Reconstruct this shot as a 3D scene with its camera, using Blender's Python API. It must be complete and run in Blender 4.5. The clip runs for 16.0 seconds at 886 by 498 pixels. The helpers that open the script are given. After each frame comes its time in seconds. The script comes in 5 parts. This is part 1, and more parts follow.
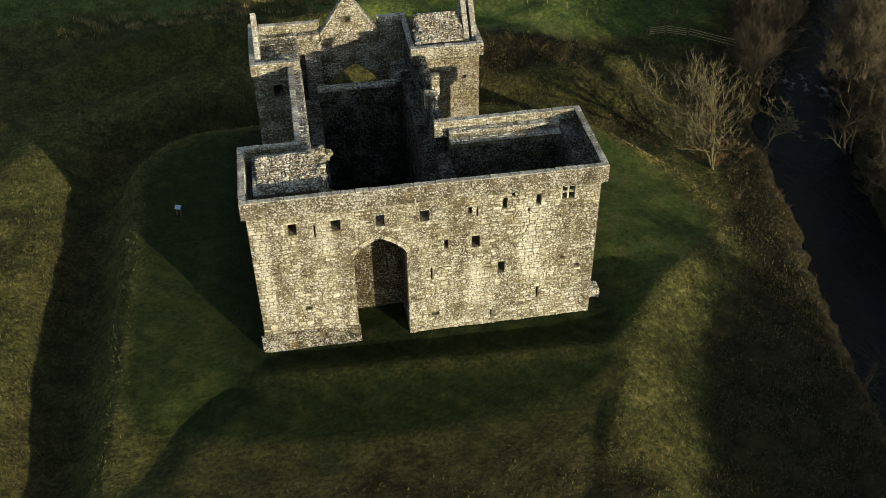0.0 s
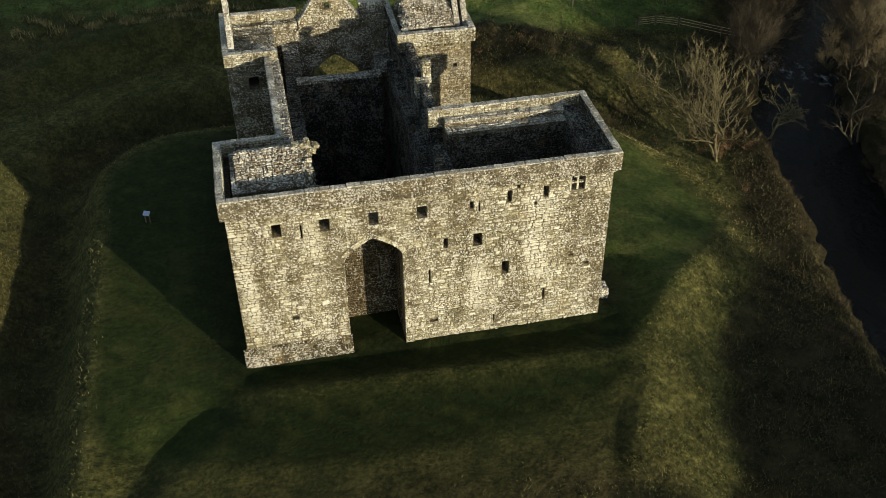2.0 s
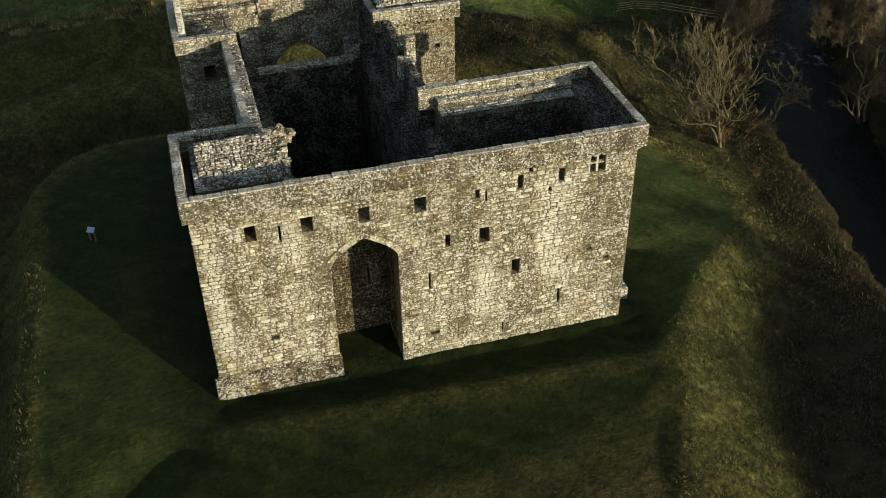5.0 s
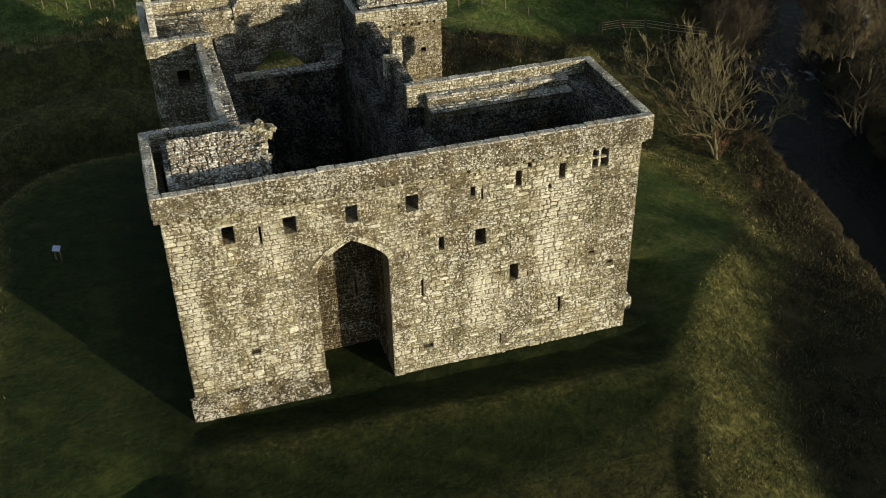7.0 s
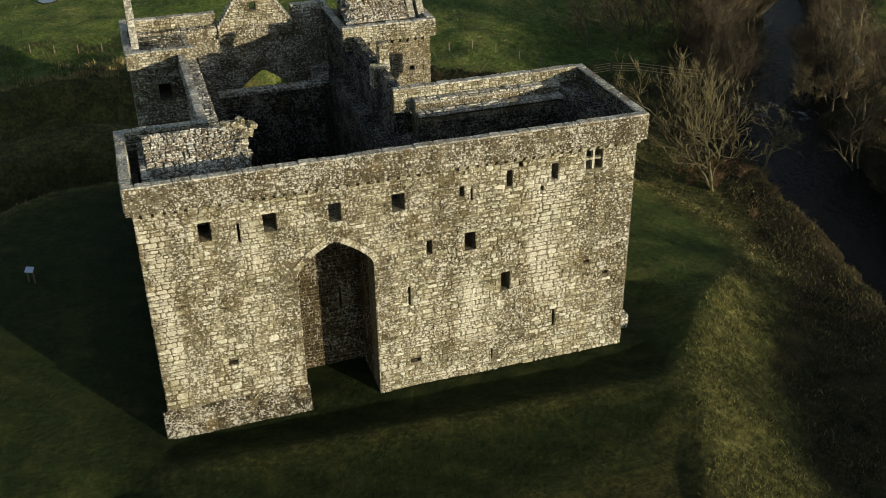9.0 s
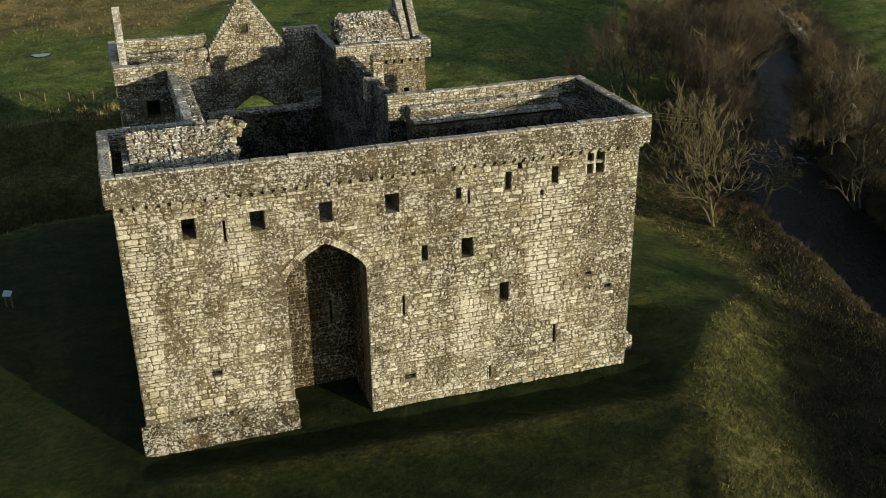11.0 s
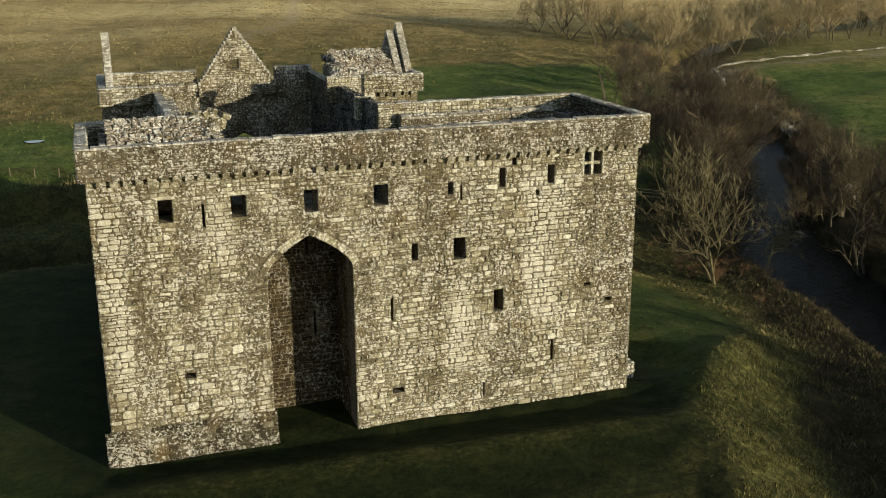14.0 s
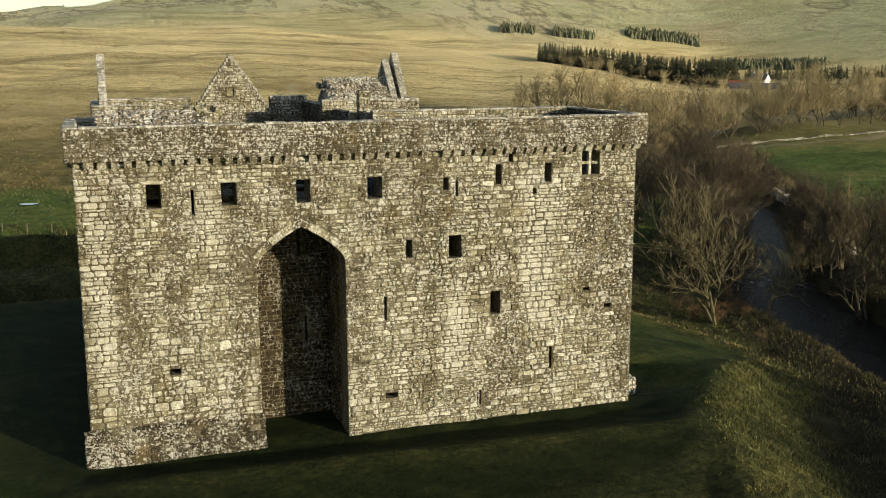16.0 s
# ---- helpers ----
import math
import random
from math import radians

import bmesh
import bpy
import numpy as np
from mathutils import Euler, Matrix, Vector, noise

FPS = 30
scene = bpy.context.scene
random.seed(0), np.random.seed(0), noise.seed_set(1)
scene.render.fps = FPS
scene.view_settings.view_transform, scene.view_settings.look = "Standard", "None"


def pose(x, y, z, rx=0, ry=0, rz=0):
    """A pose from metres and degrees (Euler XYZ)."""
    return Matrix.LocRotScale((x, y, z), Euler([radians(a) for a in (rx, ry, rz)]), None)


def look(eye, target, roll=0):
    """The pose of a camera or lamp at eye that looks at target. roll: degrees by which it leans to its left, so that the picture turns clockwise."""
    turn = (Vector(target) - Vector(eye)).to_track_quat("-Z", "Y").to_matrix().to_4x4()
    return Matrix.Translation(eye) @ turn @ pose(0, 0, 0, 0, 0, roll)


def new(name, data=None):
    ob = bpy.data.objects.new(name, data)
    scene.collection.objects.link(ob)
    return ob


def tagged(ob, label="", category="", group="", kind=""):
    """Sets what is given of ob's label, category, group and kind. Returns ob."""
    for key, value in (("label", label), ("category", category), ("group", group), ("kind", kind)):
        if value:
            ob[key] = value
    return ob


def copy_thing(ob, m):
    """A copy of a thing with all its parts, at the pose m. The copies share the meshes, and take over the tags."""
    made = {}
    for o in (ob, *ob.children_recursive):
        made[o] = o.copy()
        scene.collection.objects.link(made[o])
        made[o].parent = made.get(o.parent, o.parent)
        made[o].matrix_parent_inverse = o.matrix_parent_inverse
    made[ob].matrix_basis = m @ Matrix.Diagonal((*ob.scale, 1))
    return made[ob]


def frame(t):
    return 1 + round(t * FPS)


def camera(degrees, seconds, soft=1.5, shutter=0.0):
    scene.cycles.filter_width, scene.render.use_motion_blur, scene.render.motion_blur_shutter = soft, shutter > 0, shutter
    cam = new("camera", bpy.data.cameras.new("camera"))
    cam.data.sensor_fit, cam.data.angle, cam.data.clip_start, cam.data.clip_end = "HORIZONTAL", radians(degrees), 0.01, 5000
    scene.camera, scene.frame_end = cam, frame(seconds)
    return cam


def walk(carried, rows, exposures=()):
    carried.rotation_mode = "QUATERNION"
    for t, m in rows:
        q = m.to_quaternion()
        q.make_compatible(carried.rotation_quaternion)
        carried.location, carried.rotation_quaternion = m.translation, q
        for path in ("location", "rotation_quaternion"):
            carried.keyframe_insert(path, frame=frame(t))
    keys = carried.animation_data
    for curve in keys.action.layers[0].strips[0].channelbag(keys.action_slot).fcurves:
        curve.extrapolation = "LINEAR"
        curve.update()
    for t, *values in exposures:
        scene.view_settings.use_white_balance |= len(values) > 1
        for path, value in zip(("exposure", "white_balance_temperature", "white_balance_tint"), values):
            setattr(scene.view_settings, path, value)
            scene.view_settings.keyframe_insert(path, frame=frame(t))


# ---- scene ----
cam = camera(46.9, 16.0, soft=0.8)
EXPOSURES = [(0.0, 0.66), (4.0, 0.59), (9.0, 0.41), (12.5, 0.38), (16.0, 0.47)]
PATH = [
    (0, (-7.891, -55.057, 53.666), (-7.649, -53.533, 52.394), -0.8),
    (0.5, (-8.394, -53.783, 52.512), (-8.134, -52.259, 51.243), -0.6),
    (1, (-8.72, -52.656, 51.286), (-8.443, -51.131, 50.023), -0.7),
    (1.5, (-9.025, -51.625, 50.183), (-8.733, -50.097, 48.926), -0.7),
    (2, (-9.333, -50.391, 48.88), (-9.022, -48.861, 47.629), -0.7),
    (2.5, (-9.599, -49.333, 47.735), (-9.272, -47.801, 46.492), -0.9),
    (3, (-9.89, -48.115, 46.553), (-9.545, -46.582, 45.316), -1.0),
    (3.5, (-10.173, -46.982, 45.482), (-9.81, -45.449, 44.25), -1.0),
    (4, (-10.508, -45.802, 44.216), (-10.124, -44.269, 42.991), -1.0),
    (6.5, (-11.711, -41.579, 38.515), (-11.238, -40.017, 37.359), -1.2),
    (7, (-11.654, -41.572, 37.362), (-11.167, -39.992, 36.237), -1.1),
    (7.5, (-11.606, -41.67, 36.246), (-11.106, -40.071, 35.153), -1.0),
    (8, (-11.589, -41.739, 35.067), (-11.077, -40.12, 34.01), -1.0),
    (8.5, (-11.53, -41.766, 33.884), (-11.01, -40.127, 32.863), -0.9),
    (9, (-11.535, -41.748, 32.704), (-11.006, -40.09, 31.719), -0.9),
    (11.5, (-11.683, -41.506, 27.011), (-11.106, -39.761, 26.222), -0.6),
    (12, (-11.686, -41.512, 25.814), (-11.101, -39.75, 25.069), -0.5),
    (12.5, (-11.664, -41.489, 24.665), (-11.071, -39.713, 23.962), -0.4),
    (13, (-11.695, -41.502, 23.447), (-11.095, -39.711, 22.79), -0.4),
    (13.5, (-11.634, -41.578, 22.345), (-11.03, -39.774, 21.73), -0.4),
    (14, (-11.6, -41.625, 21.113), (-10.988, -39.807, 20.546), -0.3),
    (14.5, (-11.604, -41.655, 19.923), (-10.985, -39.825, 19.404), -0.4),
    (15, (-11.598, -41.655, 18.72), (-10.975, -39.814, 18.25), -0.3),
    (15.5, (-11.605, -41.711, 17.619), (-10.979, -39.86, 17.194), -0.2),
    (16, (-11.574, -41.626, 16.333), (-10.939, -39.766, 15.961), -0.2),
]
walk(cam, [(t, look(eye, target, roll)) for t, eye, target, roll in PATH], EXPOSURES)

# ---- light ----
SUN_FROM = Vector((0.555, -0.832, 0.0))
SUN_HEIGHT = 8.5
sun = new("sun", bpy.data.lights.new("sun", "SUN"))
sun.data.energy, sun.data.angle, sun.data.color = 4.3, radians(0.6), (1.0, 0.885, 0.67)
sun.matrix_world = look((0, 0, 60), Vector((0, 0, 60)) - SUN_FROM - Vector((0, 0, math.tan(radians(SUN_HEIGHT)))))
world = bpy.data.worlds.new("sky")
scene.world = world
world.use_nodes = True
wn = world.node_tree.nodes
sky = wn.new("ShaderNodeTexSky")
sky.sky_type, sky.sun_disc = "NISHITA", False
sky.dust_density, sky.ozone_density = 0.4, 1.5
sky.sun_elevation, sky.sun_rotation = radians(SUN_HEIGHT), math.atan2(SUN_FROM.x, SUN_FROM.y)
wn["Background"].inputs["Strength"].default_value = 0.14
soften = wn.new("ShaderNodeHueSaturation")
soften.inputs["Saturation"].default_value = 0.72
world.node_tree.links.new(sky.outputs[0], soften.inputs["Color"])
world.node_tree.links.new(soften.outputs[0], wn["Background"].inputs["Color"])


# ---- materials ----
class Nodes:
    """Short hand for building a material's nodes."""

    def __init__(self, name, rough=0.9, metal=0.0):
        self.mat = bpy.data.materials.new(name)
        self.mat.use_nodes = True
        self.tree = self.mat.node_tree
        self.bsdf = self.tree.nodes["Principled BSDF"]
        self.bsdf.inputs["Roughness"].default_value = rough
        self.bsdf.inputs["Metallic"].default_value = metal
        self.bsdf.inputs["Specular IOR Level"].default_value = 0.25

    def node(self, kind, **inputs):
        n = self.tree.nodes.new(kind)
        for key, value in inputs.items():
            self.put(n.inputs[key.replace("_", " ")], value)
        return n

    def put(self, socket, value):
        if isinstance(value, bpy.types.NodeSocket):
            self.tree.links.new(value, socket)
        else:
            socket.default_value = value

    def math(self, op, a, b=0.0, clamp=False):
        n = self.tree.nodes.new("ShaderNodeMath")
        n.operation, n.use_clamp = op, clamp
        self.put(n.inputs[0], a)
        self.put(n.inputs[1], b)
        return n.outputs[0]

    def place(self, sx=1.0, sy=1.0, sz=1.0):
        g = self.tree.nodes.new("ShaderNodeNewGeometry")
        m = self.tree.nodes.new("ShaderNodeMapping")
        m.inputs["Scale"].default_value = (sx, sy, sz)
        self.tree.links.new(g.outputs["Position"], m.inputs["Vector"])
        return m.outputs[0]

    def noise(self, scale, detail=4.0, rough=0.55, at=None):
        n = self.node("ShaderNodeTexNoise", Scale=scale, Detail=detail, Roughness=rough)
        self.put(n.inputs["Vector"], at or self.place())
        return n.outputs["Fac"]

    def ramp(self, fac, stops, kind="LINEAR"):
        n = self.tree.nodes.new("ShaderNodeValToRGB")
        n.color_ramp.interpolation = kind
        e = n.color_ramp.elements
        while len(e) < len(stops):
            e.new(0.5)
        for el, (at, c) in zip(e, stops):
            el.position = at
            el.color = (c, c, c, 1) if isinstance(c, (int, float)) else (*c, 1)
        self.put(n.inputs[0], fac)
        return n.outputs[0]

    def mix(self, fac, a, b, how="MIX"):
        n = self.tree.nodes.new("ShaderNodeMix")
        n.data_type, n.blend_type = "RGBA", how
        self.put(n.inputs[0], fac)
        for sock, v in ((n.inputs[6], a), (n.inputs[7], b)):
            self.put(sock, v if isinstance(v, bpy.types.NodeSocket) else (*v, 1))
        return n.outputs[2]

    def attr(self, name):
        n = self.tree.nodes.new("ShaderNodeAttribute")
        n.attribute_name = name
        return n.outputs["Fac"]

    def rnd(self):
        o = self.tree.nodes.new("ShaderNodeObjectInfo").outputs["Random"]
        g = self.tree.nodes.new("ShaderNodeNewGeometry").outputs["Random Per Island"]
        return self.math("FRACT", self.math("ADD", o, g))

    def done(self, color, bump=None, strength=0.4, distance=0.05):
        self.put(self.bsdf.inputs["Base Color"], color)
        if bump is not None:
            b = self.node("ShaderNodeBump", Strength=strength, Distance=distance, Height=bump)
            self.put(self.bsdf.inputs["Normal"], b.outputs[0])
        return self.mat


def stone_material(name, stops, stain=0.5, lichen=0.5, stain_colour=(0.1, 0.078, 0.034), wash=False, ochre=0.4, speck=0.0):
    n = Nodes(name, 0.92)
    c = n.ramp(n.rnd(), stops)
    fine = n.noise(14.0, 5, 0.75)
    c = n.mix(0.6, c, n.ramp(n.noise(4.0, 6), [(0.32, 0.5), (0.7, 1.45)]), "MULTIPLY")
    c = n.mix(0.6, c, n.ramp(fine, [(0.35, 0.35), (0.65, 1.5)]), "MULTIPLY")
    c = n.mix(n.ramp(n.noise(0.9, 3), [(0.55, 0.0), (0.75, ochre)]), c, (0.25, 0.17, 0.06))
    streak = n.noise(1.0, 7, 0.7, n.place(0.75, 0.75, 0.07))
    patch = n.noise(0.3, 9, 0.75)
    dark = n.math("MAXIMUM", n.ramp(streak, [(0.46, 0.0), (0.6, 1.0)]), n.ramp(patch, [(0.47, 0.0), (0.6, 1.0)]))
    grain = n.ramp(n.noise(3.2, 7, 0.75), [(0.3, 0.5), (0.6, 1.0)])
    if wash:
        pos = n.tree.nodes.new("ShaderNodeSeparateXYZ")
        n.put(pos.inputs[0], n.place())

        def runs(spots):
            """Long smears down the face, each (middle, half width, foot, head)."""
            total = None
            wander = n.math("MULTIPLY", n.math("SUBTRACT", n.noise(0.35, 4), 0.5), 1.2)
            for cx, half, low, high in spots:
                off = n.math("ABSOLUTE", n.math("SUBTRACT", n.math("ADD", pos.outputs[0], wander), cx))
                across = n.math("SUBTRACT", 1.0, n.math("DIVIDE", off, half), True)
                above = n.math("DIVIDE", n.math("SUBTRACT", pos.outputs[2], low), 2.0, True)
                below = n.math("DIVIDE", n.math("SUBTRACT", high, pos.outputs[2]), 1.5, True)
                one = n.math("MULTIPLY", across, n.math("MULTIPLY", above, below))
                total = one if total is None else n.math("MAXIMUM", total, one)
            return total

        breakup = n.math("MULTIPLY", n.noise(1.1, 7, 0.7, n.place(1, 1, 0.5)), 0.6)
        wet = runs(((-10.7, 0.8, -1.5, 13.6), (-6.0, 1.1, 0.5, 11.6), (-8.7, 0.7, 4.0, 12.6), (-3.4, 2.0, 8.6, 12.9), (-0.3, 1.5, 8.0, 12.9), (2.0, 1.2, 5.0, 12.6), (10.2, 1.7, 3.5, 12.4), (11.6, 0.8, 0.0, 11.0), (5.6, 1.3, 0.5, 9.0), (-1.2, 0.7, 1.0, 9.0)))
        wet = n.ramp(n.math("ADD", n.math("MULTIPLY", wet, 0.6), breakup), [(0.38, 0.0), (0.6, 1.0)])
        dark = n.math("MAXIMUM", n.math("MULTIPLY", dark, 0.5), wet)
        worn = runs(((7.3, 1.6, 3.0, 12.2), (-11.7, 1.0, 2.0, 12.0), (-7.4, 1.0, 7.0, 12.2), (3.2, 1.2, 1.0, 7.0), (-5.9, 0.5, -0.5, 4.5), (-1.5, 0.5, -0.5, 4.0)))
        worn = n.ramp(n.math("ADD", n.math("MULTIPLY", worn, 0.55), breakup), [(0.46, 0.0), (0.68, 1.0)])
        dark = n.math("MULTIPLY", dark, n.math("SUBTRACT", 1.0, n.math("MULTIPLY", worn, 0.8)))
        c = n.mix(n.math("MULTIPLY", worn, 0.65), c, (0.52, 0.495, 0.38))
    each = n.math("FRACT", n.math("MULTIPLY", n.rnd(), 7.31))
    dark = n.math("SUBTRACT", n.math("ADD", n.math("MULTIPLY", dark, 1.5), n.math("MULTIPLY", each, 0.9)), 0.72, True)
    dark = n.math("MULTIPLY", dark, grain)
    c = n.mix(n.math("MULTIPLY", dark, stain), c, n.mix(0.2, n.mix(1.0, c, (0.3, 0.26, 0.17), "MULTIPLY"), stain_colour))
    broad = n.math("MULTIPLY", n.noise(0.8, 3), 0.35)
    spots = n.ramp(n.math("ADD", n.noise(7.0, 3, 0.6), broad), [(0.71 - speck, 0.0), (0.77 - speck, 1.0)])
    specks = n.ramp(n.math("ADD", n.noise(13.0, 2, 0.5), broad), [(0.77 - speck, 0.0), (0.82 - speck, 1.0)])
    c = n.mix(n.math("MULTIPLY", n.math("MAXIMUM", spots, specks), lichen), c, (0.68, 0.66, 0.56))
    return n.done(c, n.math("ADD", n.noise(22.0, 6, 0.7), n.math("MULTIPLY", n.noise(6.0, 3), 1.2)), 1.0, 0.06)


BUFF = [(0.0, (0.15, 0.128, 0.072)), (0.2, (0.235, 0.21, 0.125)), (0.55, (0.31, 0.283, 0.176)), (0.8, (0.42, 0.392, 0.264)), (1.0, (0.62, 0.6, 0.47))]
BROWN = [(0.0, (0.088, 0.074, 0.042)), (0.4, (0.136, 0.115, 0.068)), (0.85, (0.184, 0.160, 0.100)), (1.0, (0.336, 0.312, 0.240))]
# Inner-wall tones, nearly black: the interior's shade is put into the colour.
SHADED = [(0.0, (0.008, 0.008, 0.006)), (0.6, (0.02, 0.018, 0.014)), (1.0, (0.05, 0.046, 0.036))]
GREY = [(0.0, (0.104, 0.096, 0.080)), (0.5, (0.176, 0.164, 0.136)), (1.0, (0.336, 0.320, 0.280))]
MAT_STONE = stone_material("buff_sandstone", BUFF, 0.9, 0.6)
MAT_FRONT = stone_material("weathered_buff_sandstone", BUFF, 0.95, 0.65, (0.088, 0.07, 0.032), True)
MAT_MORTAR = stone_material("lime_mortar", [(0.0, (0.12, 0.1, 0.06)), (1.0, (0.15, 0.128, 0.08))], 0.85, 0.2)
MAT_BROWN = stone_material("weathered_sandstone", BROWN, 0.65, 0.7, (0.075, 0.056, 0.026))
MAT_OCHRE = stone_material("ochre_stained_sandstone", [(0.0, (0.1, 0.08, 0.036)), (0.5, (0.17, 0.138, 0.068)), (1.0, (0.3, 0.26, 0.15))], 0.5, 0.4, (0.07, 0.05, 0.02), False, 0.6)
MAT_GREY = stone_material("grey_whinstone", GREY, 0.5, 0.9)
MAT_COPING = stone_material("lichened_coping", [(0.0, (0.24, 0.22, 0.18)), (1.0, (0.4, 0.38, 0.31))], 0.55, 0.8)
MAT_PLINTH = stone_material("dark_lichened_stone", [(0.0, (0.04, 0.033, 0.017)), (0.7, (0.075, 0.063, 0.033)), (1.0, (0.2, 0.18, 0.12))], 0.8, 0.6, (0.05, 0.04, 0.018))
MAT_SHADED = stone_material("shaded_stone", SHADED, 0.5, 0.25, (0.015, 0.013, 0.009))
# Much darker browns than the front, for the recess walls.
MAT_RECESS = stone_material("dark_brown_stone", [(0.0, (0.03, 0.021, 0.008)), (0.6, (0.048, 0.034, 0.013)), (1.0, (0.075, 0.056, 0.026))], 0.6, 0.4, (0.03, 0.021, 0.008), False, 0.08, -0.05)
MAT_ROOF = stone_material("stone_slab_roof", [(0.0, (0.13, 0.1, 0.065)), (0.5, (0.24, 0.2, 0.14)), (1.0, (0.45, 0.41, 0.33))], 0.5, 1.0)


def plain(name, colour, rough=0.7, metal=0.0, vary=0.3, scale=12.0):
    n = Nodes(name, rough, metal)
    f = n.noise(scale, 5)
    c = n.mix(1.0, colour, n.ramp(f, [(0.3, 1.0 - vary), (0.7, 1.0 + vary)]), "MULTIPLY")
    return n.done(c, f, 0.3, 0.01)


MAT_BARK = plain("pale_bark", (0.09, 0.075, 0.045), 0.9, 0, 0.5, 3.0)
MAT_TWIG = plain("brown_twigs", (0.06, 0.046, 0.027), 0.9, 0, 0.4, 1.5)
MAT_TWIG_PALE = plain("pale_twigs", (0.21, 0.165, 0.085), 0.9, 0, 0.4, 1.5)
MAT_MOSSY = plain("mossy_bark", (0.085, 0.073, 0.035), 0.9, 0, 0.5, 3.0)
MAT_TWIG_GOLD = plain("golden_brown_twigs", (0.3, 0.24, 0.125), 0.9, 0, 0.4, 1.5)
MAT_BRUSH = plain("dark_brushwood", (0.05, 0.039, 0.023), 0.9, 0, 0.4, 1.5)
MAT_NEEDLE = plain("conifer_needles", (0.062, 0.064, 0.03), 0.9, 0, 0.5, 0.3)
# Far needles lightened: distance haze is put into their colour.
MAT_HAZE_NEEDLE = plain("haze_paled_needles", (0.11, 0.112, 0.062), 0.9, 0, 0.5, 0.1)
MAT_TIMBER = plain("weathered_timber", (0.13, 0.105, 0.07), 0.85, 0, 0.3, 8.0)
MAT_RAIL = plain("pale_split_rails", (0.36, 0.28, 0.14), 0.85, 0, 0.3, 8.0)
MAT_IRON = plain("dark_iron", (0.03, 0.03, 0.03), 0.6, 0.6)
MAT_SIGN = plain("pale_sign_panel", (0.4, 0.46, 0.62), 0.5, 0, 0.1)
MAT_WHITE = plain("white_harling", (0.62, 0.6, 0.56), 0.85, 0, 0.08, 2.0)
MAT_SLATE = plain("slate_roof", (0.1, 0.1, 0.11), 0.7, 0, 0.3, 3.0)
MAT_RUST = plain("rusty_red_roof", (0.3, 0.09, 0.05), 0.8, 0, 0.3, 2.0)
MAT_GLASS = plain("dark_window_glass", (0.02, 0.025, 0.03), 0.1, 0, 0.1)


def grass_blade_material(name, stops, patch=0.35):
    n = Nodes(name, 0.85)
    c = n.ramp(n.rnd(), stops)
    c = n.mix(0.8, c, n.ramp(n.noise(patch, 6, 0.6), [(0.3, 0.5), (0.7, 1.35)]), "MULTIPLY")
    return n.done(c)


MAT_ROUGH = grass_blade_material("rough_grass_blades", [(0.0, (0.024, 0.03, 0.009)), (0.4, (0.055, 0.06, 0.018)), (0.75, (0.1, 0.092, 0.031)), (1.0, (0.17, 0.148, 0.055))])
MAT_BRACKEN = grass_blade_material("dead_bracken", [(0.0, (0.025, 0.02, 0.01)), (0.5, (0.06, 0.045, 0.02)), (1.0, (0.13, 0.095, 0.042))])


